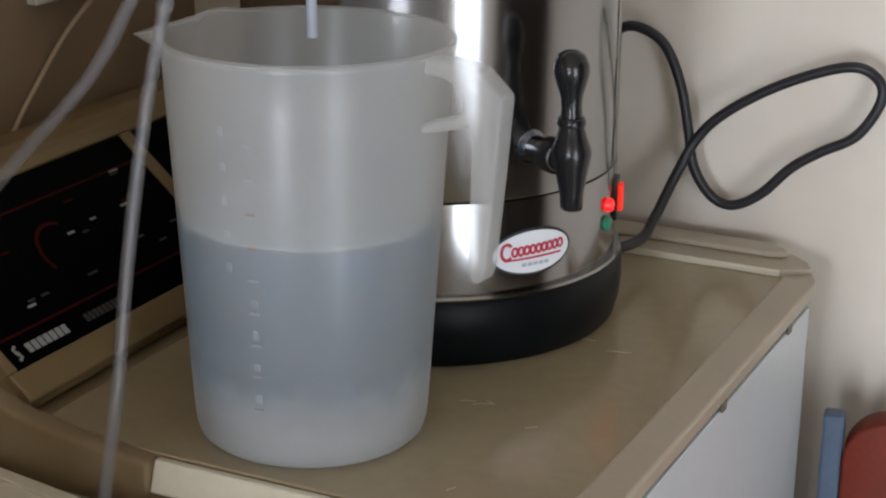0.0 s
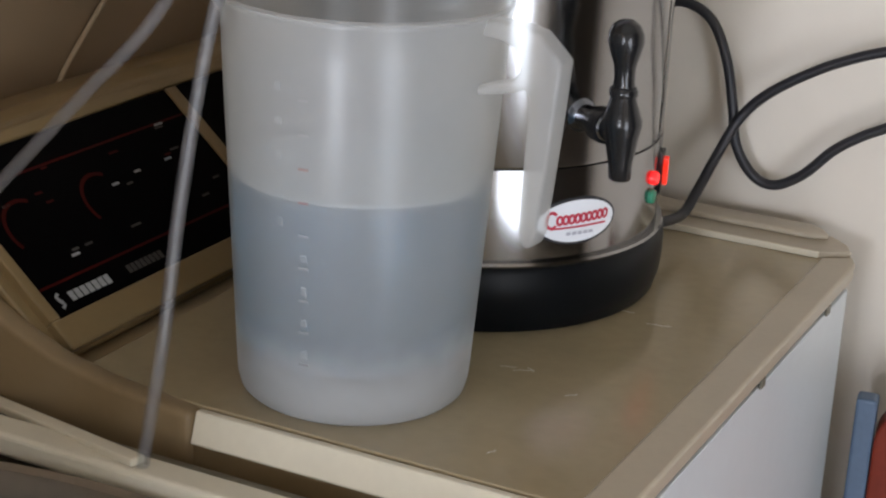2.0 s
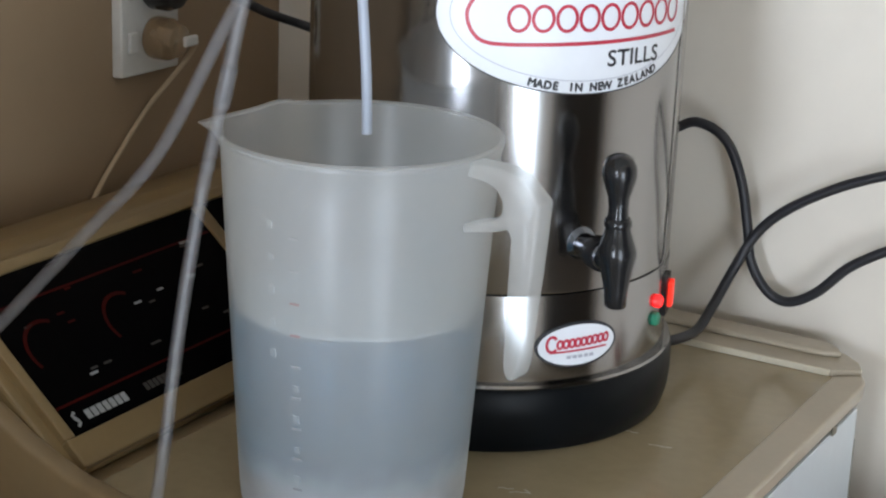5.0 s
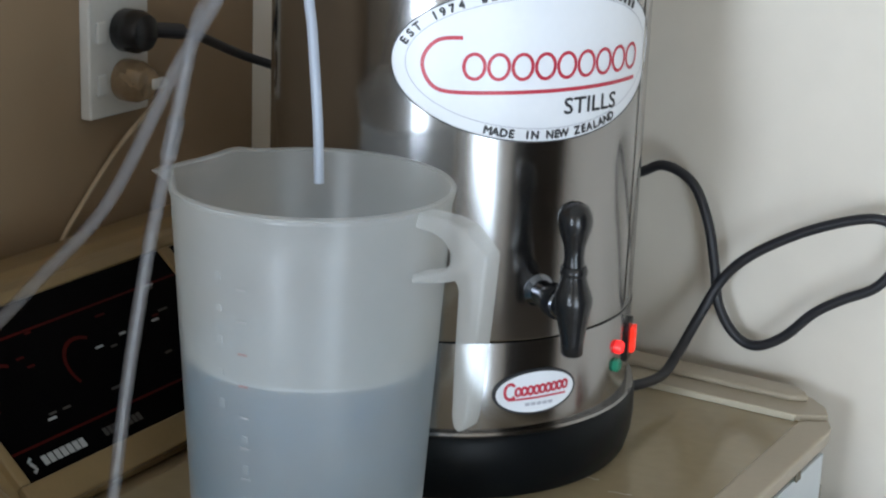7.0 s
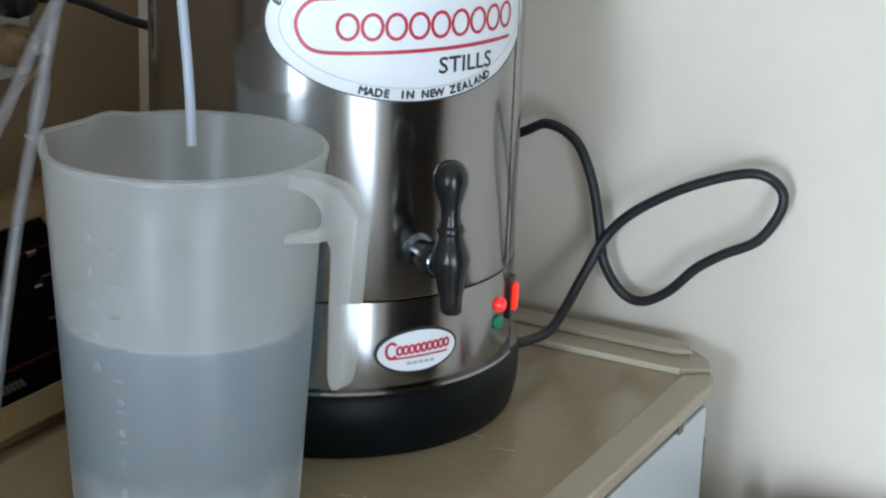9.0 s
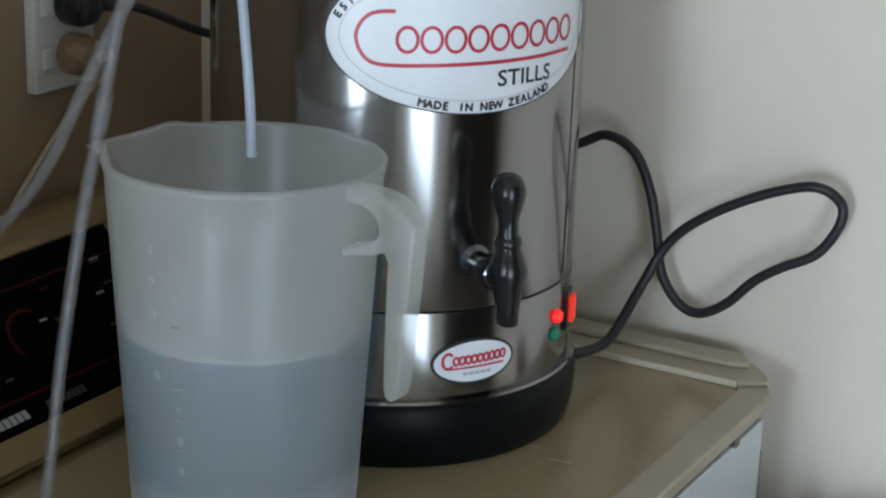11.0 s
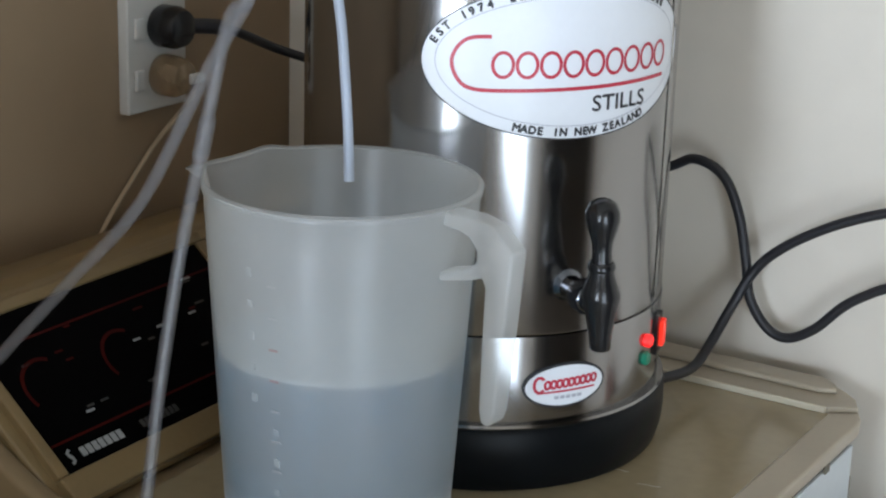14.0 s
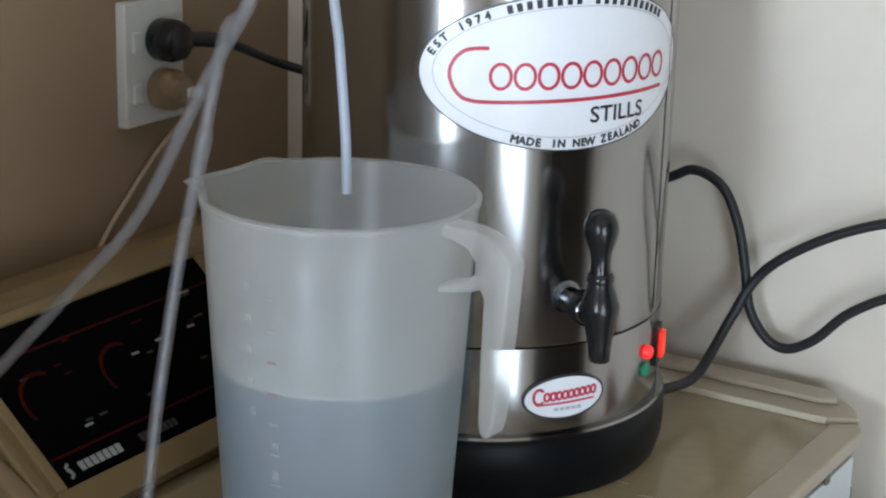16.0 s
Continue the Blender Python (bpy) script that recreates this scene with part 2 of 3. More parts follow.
def spline(points, per=8):
    pts = [Vector(p) for p in points]
    out = []
    for i in range(len(pts) - 1):
        p0, p1, p2, p3 = pts[max(i - 1, 0)], pts[i], pts[i + 1], pts[min(i + 2, len(pts) - 1)]
        for k in range(per):
            t = k / per
            out.append(0.5 * (2 * p1 + (p2 - p0) * t + (2 * p0 - 5 * p1 + 4 * p2 - p3) * t * t + (3 * p1 - p0 - 3 * p2 + p3) * t ** 3))
    return out + [pts[-1]]


def pipe(points, radius, sides=12, inner=0.0, per=8):
    """A round cord or, with an inner radius, a hollow hose along a smooth line."""
    path = spline(points, per)
    bm = bmesh.new()
    up = Vector((0.31, 0.23, 0.92))

    def sweep(r):
        rings = []
        for i, p in enumerate(path):
            d = (path[min(i + 1, len(path) - 1)] - path[max(i - 1, 0)]).normalized()
            a = d.cross(up).normalized()
            b = d.cross(a)
            rings.append([bm.verts.new(p + r * (math.cos(2 * math.pi * k / sides) * a + math.sin(2 * math.pi * k / sides) * b)) for k in range(sides)])
        for u, v in zip(rings, rings[1:]):
            for k in range(sides):
                bm.faces.new((u[k], u[(k + 1) % sides], v[(k + 1) % sides], v[k]))
        return rings
    outer = sweep(radius)
    if inner:
        core = sweep(inner)
        for e in (0, -1):
            for k in range(sides):
                j = (k + 1) % sides
                bm.faces.new((outer[e][k], outer[e][j], core[e][j], core[e][k]))
    else:
        bm.faces.new(outer[0])
        bm.faces.new(outer[-1])
    return bm


def text_mesh(body, size, shear=0.0):
    """Flat lettering as a bmesh, its left end at the origin, with its width."""
    cu = bpy.data.curves.new("lettering", "FONT")
    cu.body, cu.size, cu.shear, cu.resolution_u = body, size, shear, 3
    ob = bpy.data.objects.new("lettering", cu)
    scene.collection.objects.link(ob)
    dg = bpy.context.evaluated_depsgraph_get()
    me = bpy.data.meshes.new_from_object(ob.evaluated_get(dg))
    bm = bmesh.new()
    bm.from_mesh(me)
    bpy.data.objects.remove(ob)
    bpy.data.curves.remove(cu)
    bpy.data.meshes.remove(me)
    return bm, max((v.co.x for v in bm.verts), default=0.0)


def merge(into, other, m=None):
    if m is not None:
        bmesh.ops.transform(other, matrix=m, verts=other.verts[:])
    remap = {v: into.verts.new(v.co) for v in other.verts}
    for f in other.faces:
        into.faces.new([remap[v] for v in f.verts])
    other.free()
    return into


def stroke(points, width):
    """A flat band along a line, in the plane."""
    bm = bmesh.new()
    pts = [Vector((p[0], p[1], 0)) for p in points]
    rows = []
    for i, p in enumerate(pts):
        d = (pts[min(i + 1, len(pts) - 1)] - pts[max(i - 1, 0)]).normalized()
        nrm = Vector((-d.y, d.x, 0)) * width / 2
        rows.append((bm.verts.new(p + nrm), bm.verts.new(p - nrm)))
    for a, b in zip(rows, rows[1:]):
        bm.faces.new((a[0], a[1], b[1], b[0]))
    return bm


def oval(a, b, rings=6, steps=64):
    bm = bmesh.new()
    c = bm.verts.new((0, 0, 0))
    prev = None
    for r in range(1, rings + 1):
        ring = [bm.verts.new((a * r / rings * math.cos(2 * math.pi * k / steps), b * r / rings * math.sin(2 * math.pi * k / steps), 0)) for k in range(steps)]
        for k in range(steps):
            j = (k + 1) % steps
            if prev:
                bm.faces.new((prev[k], ring[k], ring[j], prev[j]))
            else:
                bm.faces.new((c, ring[k], ring[j]))
        prev = ring
    return bm


def oval_line(a, b, width, t0=0.0, t1=360.0, steps=64):
    return stroke([(a * math.cos(radians(t0 + (t1 - t0) * k / steps)), b * math.sin(radians(t0 + (t1 - t0) * k / steps))) for k in range(steps + 1)], width)


def wrap(bm, centre, radius, angle, z, lift, thick=0.0):
    """Bend a flat drawing (x along, y up) round an upright cylinder."""
    if thick:
        got = bmesh.ops.extrude_face_region(bm, geom=bm.faces[:])
        for v in got["geom"]:
            if isinstance(v, bmesh.types.BMVert):
                v.co.z += thick
    for v in bm.verts:
        a = angle + v.co.x / radius
        r = radius + lift + v.co.z
        v.co = Vector((centre[0] + r * math.cos(a), centre[1] + r * math.sin(a), z + v.co.y))
    return bm


# ---- room ----
XW, YN, TOP = -0.4365, 0.525, 2.40
T = 0.10


def wall(name, bm, material, label):
    return tagged(part(name, bm, material), label, "wall", kind="structure")


wall("wall_west", box(XW - T, SOUTH - T, 0, XW, YN + T, TOP), M_WALL_L, "painted wall with a power socket behind the machine, its shade put into the colour")
wall("wall_north", box(XW, YN, 0, XE + T, YN + T, TOP), M_WALL, "cream painted wall behind the machine and its cord")
DY = (-0.60, 0.48)      # open archway to the passage
bm = box(XE, SOUTH - T, 0, XE + T, LOW[0], TOP)
for b in (box(XE, LOW[1], 0, XE + T, DY[0], TOP), box(XE, LOW[0], 0, XE + T, LOW[1], LOW[2]), box(XE, LOW[0], LOW[3], XE + T, LOW[1], TOP),
          box(XE, DY[1], 0, XE + T, YN, TOP), box(XE, DY[0], 2.05, XE + T, DY[1], TOP)):
    merge(bm, b)
wall("wall_east", bm, M_WALL, "cream painted wall with a window and an open archway")
bm = box(XW, SOUTH - T, 0, WIN[0], SOUTH, TOP)
for b in (box(WIN[1], SOUTH - T, 0, XE, SOUTH, TOP), box(WIN[0], SOUTH - T, 0, WIN[1], SOUTH, WIN[2]), box(WIN[0], SOUTH - T, WIN[3], WIN[1], SOUTH, TOP)):
    merge(bm, b)
wall("wall_south", bm, M_WALL, "cream painted wall with the window that lights the room")
# Unseen passage; its dark colour gives the steel a dark reflected band.
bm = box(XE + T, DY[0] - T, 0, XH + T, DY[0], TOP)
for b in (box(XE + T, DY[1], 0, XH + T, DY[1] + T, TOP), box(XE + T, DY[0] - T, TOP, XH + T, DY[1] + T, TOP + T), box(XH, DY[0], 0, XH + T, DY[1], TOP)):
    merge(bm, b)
wall("wall_hall", bm, M_DOORLESS, "unseen passage walls beyond the archway, coloured dark as if unlit")
# Unseen low wall, added to block window light from the west side.
wall("wall_shade_block", box(XW, -0.82, 0, 0.045, -0.70, 1.20), M_WALL, "added low wall, out of view, that keeps window light off the west side")
tagged(part("floor", box(XW - T, SOUTH - T, -0.08, XH + T, YN + T, 0), M_FLOOR), "brown vinyl floor of the laundry", "floor", kind="structure")
tagged(part("ceiling", box(XW - T, SOUTH - T, TOP, XE + T, YN + T, TOP + T), M_CEIL), "plain white painted ceiling", "ceiling", kind="structure")

win = thing("window_1", ((WIN[0] + WIN[1]) / 2, SOUTH, WIN[2]), "white painted window letting in grey daylight", "window", kind="structure")
fw = 0.035
for n, b in (("window_frame", box(WIN[0], SOUTH - 0.09, WIN[2], WIN[0] + fw, SOUTH - 0.01, WIN[3], 0.004)),
             ("window_frame", box(WIN[1] - fw, SOUTH - 0.09, WIN[2], WIN[1], SOUTH - 0.01, WIN[3], 0.004)),
             ("window_frame", box(WIN[0] + fw, SOUTH - 0.09, WIN[3] - fw, WIN[1] - fw, SOUTH - 0.01, WIN[3], 0.004)),
             ("window_sill", box(WIN[0] + fw, SOUTH - 0.09, WIN[2], WIN[1] - fw, SOUTH + 0.02, WIN[2] + 0.03, 0.004))):
    part(n, local(b, win), M_FRAME, win)

win2 = thing("window_2", (XE, (LOW[0] + LOW[1]) / 2, LOW[2]), "wide white painted side window", "window", kind="structure")
for n, b in (("window_frame", box(XE + 0.01, LOW[0], LOW[2], XE + 0.09, LOW[0] + 0.02, LOW[3], 0.003)), ("window_frame", box(XE + 0.01, LOW[1] - 0.02, LOW[2], XE + 0.09, LOW[1], LOW[3], 0.003)),
             ("window_frame", box(XE + 0.01, LOW[0] + 0.02, LOW[3] - 0.02, XE + 0.09, LOW[1] - 0.02, LOW[3], 0.003)), ("window_sill", box(XE - 0.015, LOW[0] + 0.02, LOW[2], XE + 0.09, LOW[1] - 0.02, LOW[2] + 0.02, 0.003))):
    part(n, local(b, win2), M_FRAME, win2)

# ---- washing machine ----
DECK = 0.900
wm = thing("washing_machine", (-0.09, 0.205, 0.0), "old white washing machine with a beige top and black control panel", "washing machine")


def wm_part(name, bm, material, label="", parent=None, smooth=None):
    return part(name, local(bm, wm), material, parent or wm, label, smooth)


wm_part("body", box(-0.418, -0.104, 0.03, 0.2030, 0.500, 0.848, 0.004), M_WHITE)
wm_part("front_panel", prism([(0.2032, 0.06), (0.2445, 0.06), (0.2445, 0.8815), (0.2365, 0.8815), (0.2365, 0.8480), (0.2032, 0.8480)], "y", -0.100, 0.434, 0.0012, 2), M_WHITE, "white enamelled front panel")
for fx in (-0.38, 0.19):
    for fy in (-0.07, 0.47):
        wm_part("foot", lathe([(0, 0), (0.022, 0), (0.022, 0.012), (0.012, 0.016), (0.012, 0.034), (0, 0.034)], (fx, fy), 16), M_BLACK)
outline = [(-0.42, -0.112), (0.228, -0.112), (0.236, -0.10), (0.236, 0.434), (0.230, 0.460), (0.215, 0.484), (0.192, 0.502), (-0.42, 0.502)]
wm_part("top_cover", prism(outline, "z", 0.8485, 0.8935, 0.004, 2), M_BEIGE, "aged beige plastic top")
# raised rim round the lid
wm_part("front_rim", prism([(0.2165, -0.101), (0.241, -0.101), (0.2475, -0.094), (0.2475, 0.434), (0.2455, 0.446), (0.2390, 0.4590), (0.2165, 0.443)], "z", 0.8888, 0.9025, 0.0025, 2), M_RIM)
wm_part("back_rim", prism([(-0.16, 0.446), (0.2150, 0.446), (0.2375, 0.4605), (0.2290, 0.4780), (0.2130, 0.4930), (0.1960, 0.503), (-0.16, 0.503)], "z", 0.8936, 0.9060, 0.0015, 2), M_RIM)
wm_part("back_upstand", prism([(-0.16, 0.472), (0.1960, 0.472), (0.2120, 0.4790), (0.2060, 0.4900), (0.1920, 0.5010), (-0.16, 0.5010)], "z", 0.9061, 0.9120, 0.0028, 3), M_RIM, smooth=50)
# Step faces the window: its lit look is put into the cream colour.
wm_part("rim_step", box(-0.10, 0.4432, 0.9002, 0.2130, 0.4458, 0.9062, 0.0006), M_CREAM, "raised edge of the back rim, painted pale as if lit")
wm_part("lid", box(-0.165, -0.102, 0.8936, 0.2190, 0.4470, DECK, 0.0012), M_LID, "glossy worn beige lid")
# Beige lip made cream, the window light on it painted in.
wm_part("edge_trim", prism([(-0.1175, 0.8775), (-0.1125, 0.8755), (-0.104, 0.8755), (-0.104, 0.8990), (-0.1105, 0.8990)], "x", -0.058, 0.203, 0.0015, 2), M_CREAM, "front lip of the top, painted pale where light falls")
for scx, scy, sln, sdeg in ((0.1210, 0.2275, 0.011, 6), (0.1515, 0.2140, 0.019, 14), (0.1000, 0.0740, 0.016, 34), (0.0880, 0.0740, 0.012, 22), (0.1040, 0.0780, 0.009, -30), (0.1390, -0.0610, 0.008, 70), (0.1470, 0.0520, 0.010, 48)):
    sc = stroke([(-sln / 2, 0), (-sln / 6, 0.0008), (sln / 5, -0.0005), (sln / 2, 0.0004)], 0.0014)
    bmesh.ops.transform(sc, matrix=Matrix.Translation((scx, scy, DECK + 0.0002)) @ Matrix.Rotation(radians(sdeg), 4, "Z"), verts=sc.verts[:])
    wm_part("scuff_mark", sc, M_RIM)
# Dark strip painted as the shade in the gap under the rim.
wm_part("groove", box(0.2362, -0.098, 0.8790, 0.2415, 0.432, 0.8889, 0.0006), M_LEDGE, "groove under the rim, its shade painted dark")
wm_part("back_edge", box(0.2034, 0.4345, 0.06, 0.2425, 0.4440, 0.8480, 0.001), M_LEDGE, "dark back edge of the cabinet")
for cy in (0.187, 0.366):
    clip = wm_part("clip", box(0.2440, cy - 0.005, 0.8800, 0.2466, cy + 0.005, 0.8892, 0.001), M_LEDGE)

# console: a wedge along the wall with two dark glass panels
P0, P1 = Vector((-0.2013, 0.9200)), Vector((-0.3114, 1.0146))
sl = (P1 - P0).normalized()
nr = Vector((-sl.y, sl.x)) * -1
nr = nr if nr.y > 0 else -nr
lo, hi = P0 - sl * 0.020 - nr * 0.006, P1 + sl * 0.020 - nr * 0.006
cons = wm_part("console", prism([(lo.x + 0.004, DECK - 0.006), (lo.x + 0.004, lo.y - 0.001), (hi.x, hi.y), (hi.x - 0.018, hi.y + 0.003), (-0.425, hi.y - 0.019), (-0.425, DECK - 0.006)], "y", -0.094, 0.500, 0.003, 2), M_BEZEL, "tan console with black glass control panels")


def on_slope(u, v, w):
    """u along the console, v up its slope, w out of it."""
    p = P0 + sl * v + nr * w
    return Vector((p.x, u, p.y))


def slope_box(u0, v0, u1, v1, w0, w1, bevel=0.0):
    b = box(u0, v0, w0, u1, v1, w1, bevel)
    for vtx in b.verts:
        vtx.co = on_slope(*vtx.co)
    return b


LEN = (P1 - P0).length
for u0, u1 in ((-0.072, 0.2125), (0.2265, 0.482)):
    pan = wm_part("control_panel", slope_box(u0, 0.0, u1, LEN, -0.005, 0.0), M_PANEL, "black glass control panel with red and grey print", cons)
    bw = 0.011
    for b in (slope_box(u0 - bw, -0.0250, u1 + bw, 0.0, -0.006, 0.003, 0.0015), slope_box(u0 - bw, LEN, u1 + bw, LEN + bw, -0.006, 0.003, 0.0015),
              slope_box(u0 - bw, 0.0, u0, LEN, -0.006, 0.003, 0.0015), slope_box(u1, 0.0, u1 + bw - 0.004, LEN, -0.006, 0.003, 0.0015)):
        wm_part("bezel", b, M_BEZEL, "", cons)


def print_on_panel(name, flat, material, u, v, lift=0.0006):
    for vtx in flat.verts:
        vtx.co = on_slope(u + vtx.co.x, v + vtx.co.y, lift)
    return wm_part(name, flat, material, "", cons)


print_on_panel("printed_line", stroke([(-0.070, 0.026), (0.20, 0.026)], 0.0022), M_RED, 0, 0)
print_on_panel("printed_line", stroke([(-0.070, 0.118), (0.21, 0.118)], 0.0022), M_RED, 0, 0)
for k in range(7):
    print_on_panel("maker_mark", stroke([(0, 0), (0.0058, 0)], 0.0082), M_GREY, -0.048 + k * 0.0070, 0.0125)
print_on_panel("maker_emblem", merge(stroke([(0, -0.006), (0.004, -0.004), (0.001, 0.002)], 0.003), stroke([(0.004, -0.002), (0.001, 0.004), (0.005, 0.006)], 0.003)), M_GREY, -0.0615, 0.0125)
for k in range(8):
    print_on_panel("model_mark", stroke([(0, 0), (0.0048, 0)], 0.0072), M_DIMGREY, 0.022 + k * 0.0058, 0.0125)
for cu_, cv_, rad in ((-0.030, 0.072, 0.026), (0.060, 0.070, 0.026)):
    print_on_panel("dial_arc", oval_line(rad, rad, 0.0035, 60, 205, 24), M_RED, cu_, cv_)
random.seed(4)
for k in range(20):
    u, v = random.uniform(-0.055, 0.185), random.uniform(0.034, 0.134)
    w = random.uniform(0.007, 0.013)
    print_on_panel("printed_caption", stroke([(0, 0), (w, 0)], 0.0022), (M_DIMGREY, M_GREY, M_DIMGREY, M_RED)[k % 4], u, v)
# side cheek that sweeps up from the deck to the console
cheek = [(-0.0585, 0.8500), (-0.0585, 0.8985), (-0.09, 0.9005), (-0.13, 0.9040), (-0.17, 0.9120), (-0.21, 0.9270), (-0.25, 0.9500), (-0.29, 0.9800), (-0.335, 1.008), (-0.42, 1.010), (-0.42, 0.8500)]
wm_part("side_cheek", prism(cheek, "y", -0.1165, -0.096, 0.005, 3), M_BEIGE, "rounded beige side cheek of the top", smooth=40)

# ---- still ----
SC, SR = (-0.0338, 0.2558), 0.1515
st = thing("water_still", (SC[0], SC[1], DECK), "polished steel still with black base and tap on the lid", "still")


def st_part(name, bm, material, label="", parent=None, smooth=None):
    return part(name, local(bm, st), material, parent or st, label, smooth)


Z = DECK
st_part("base", lathe([(0, Z), (0.1520, Z), (0.1545, Z + 0.003), (0.1580, Z + 0.016), (0.1592, Z + 0.030), (0.1588, Z + 0.048), (0.1565, Z + 0.0525), (0, Z + 0.0525)], SC, 96), M_BASE, "black moulded base ring", smooth=35)
st_part("base_rim", lathe([(0.140, Z + 0.0526), (0.1565, Z + 0.0526), (0.1575, Z + 0.0545), (0.1565, Z + 0.0565), (0.140, Z + 0.0565)], SC, 96, closed=True), M_STEEL, smooth=50)
st_part("lower_shell", lathe([(0.1400, Z + 0.0567), (SR + 0.0004, Z + 0.0567), (SR + 0.0004, Z + 0.1278), (0.149, Z + 0.1288), (0.1400, Z + 0.1288)], SC, 128), M_STEEL, smooth=35)
st_part("body", lathe([(0.1400, Z + 0.1290), (SR - 0.0006, Z + 0.1290), (SR - 0.0002, Z + 0.1305), (SR - 0.0002, Z + 0.520), (0.146, Z + 0.525), (0, Z + 0.525)], SC, 128), M_STEEL, "mirror-polished steel boiler", smooth=35)
st_part("lid", lathe([(0, Z + 0.5252), (0.154, Z + 0.5252), (0.156, Z + 0.530), (0.152, Z + 0.537), (0.08, Z + 0.556), (0.02, Z + 0.562), (0, Z + 0.562)], SC, 96), M_STEEL, smooth=35)
st_part("lid_knob", lathe([(0, Z + 0.5615), (0.012, Z + 0.5615), (0.010, Z + 0.575), (0.020, Z + 0.585), (0.018, Z + 0.598), (0, Z + 0.602)], SC, 32), M_BLACK, smooth=40)
seam = bmesh.new()
merge(seam, stroke([(0, 0.135), (0, 0.515)], 0.0045))
st_part("welded_seam", wrap(seam, SC, SR, radians(9), Z, -0.0002, 0.0008), M_STEEL)

# large oval sticker
A0, LZ = radians(-34), 1.2428


def sticker(name, bm, material, label="", lift=0.0006, z=LZ, angle=A0, parent=None):
    long = [e for e in bm.edges if abs(e.verts[0].co.x - e.verts[1].co.x) > 0.012]
    if long:
        bmesh.ops.subdivide_edges(bm, edges=long, cuts=4, use_grid_fill=True)
    return st_part(name, wrap(bm, SC, SR, angle, z, lift), material, label, parent)


big = st_part("sticker", wrap(oval(0.121, 0.0595, 10, 96), SC, SR, A0, LZ, 0.0003, 0.0003), M_STICKER, "white oval vinyl sticker with red and black print", smooth=30)
sticker("sticker_edge", oval_line(0.1204, 0.0589, 0.0010, 0, 360, 96), M_INK, lift=0.0009, parent=big)
sticker("sticker_border", oval_line(0.1095, 0.0490, 0.0006, 0, 360, 96), M_INKTHIN, lift=0.0009, parent=big)


def arc_text(body, size, a, b, t_mid, step, inside):
    """Letters one by one along an oval; step in metres along it."""
    bm = bmesh.new()
    n = len(body)
    t = radians(t_mid)
    # walk to the first letter
    def ahead(t, d):
        return t + d / math.hypot(a * math.sin(t), b * math.cos(t))
    sgn = 1 if inside else -1
    for _ in range(40):
        t = ahead(t, -sgn * step * (n - 1) / 2 / 40)
    for ch in body:
        if ch != " ":
            c, w = text_mesh(ch, size)
            ang = math.atan2(b * math.cos(t), -a * math.sin(t)) + (0 if inside else math.pi)
            merge(bm, c, Matrix.Translation((a * math.cos(t), b * math.sin(t), 0)) @ Matrix.Rotation(ang, 4, "Z") @ Matrix.Translation((-w / 2, -size * 0.35, 0)))
        for _ in range(8):
            t = ahead(t, sgn * step / 8)
    return bm


def bolder(bm, by):
    """Thicken lettering by laying shifted copies over it."""
    src = bm.copy()
    for dx, dy, k in ((by, 0, 1), (-by, 0, 2), (0, by, 3), (0, -by, 4)):
        merge(bm, src.copy(), Matrix.Translation((dx, dy, 0.00002 * k)))
    src.free()
    return bm


words, ww = text_mesh("STILLS", 0.0172)
sticker("lettering", bolder(merge(bmesh.new(), words, Matrix.Translation((0.0118, -0.0390, 0)) @ Matrix.Diagonal((0.054 / ww, 1, 1, 1))), 0.0003), M_INK, "black lettering", lift=0.0009, parent=big)
sticker("lettering", bolder(arc_text("MADE IN NEW ZEALAND", 0.0085, 0.1150, 0.0535, 273.5, 0.0061, True), 0.0005), M_INK, "black lettering", lift=0.0009, parent=big)
sticker("lettering", bolder(arc_text("EST 1974", 0.0085, 0.1150, 0.0535, 144.0, 0.0072, False), 0.0005), M_INK, "black lettering", lift=0.0009, parent=big)
for k in range(20):
    if k == 8:
        continue
    t = radians(118 - k * 3.9)
    ang = math.atan2(0.0535 * math.cos(t), -0.1150 * math.sin(t)) + math.pi
    sticker("printed_bar", merge(bmesh.new(), stroke([(-0.0021, 0), (0.0021, 0)], 0.0062), Matrix.Translation((0.1150 * math.cos(t), 0.0535 * math.sin(t), 0)) @ Matrix.Rotation(ang, 4, "Z")), M_INK, lift=0.0009, parent=big)

# emblem in red: a swept hook with underline, and a row of plain shapes
hook = [(-0.0680, 0.0185), (-0.0790, 0.0180), (-0.0870, 0.0155), (-0.0935, 0.0090), (-0.0968, 0.0), (-0.0945, -0.0100), (-0.0880, -0.0180), (-0.0790, -0.0210), (-0.0680, -0.0215)]
hook = [tuple(p)[:2] for p in spline([(*p, 0) for p in hook], 5)] + [(-0.060 + 0.008 * k, -0.0215 + 0.0001 * k) for k in range(20)]
mark = stroke(hook, 0.0028)
W2 = 0.0025


def ring(cx, cy, rx, ry, t0=0, t1=360):
    return merge(bmesh.new(), oval_line(rx, ry, W2, t0, t1, 28), Matrix.Translation((cx, cy, 0.00003)))


for k in range(9):
    merge(mark, ring(-0.0590 + k * 0.0180, -0.0022, 0.0076, 0.0092))
sticker("emblem", mark, M_LOGO_RED, "plain red shapes", lift=0.0010, parent=big)

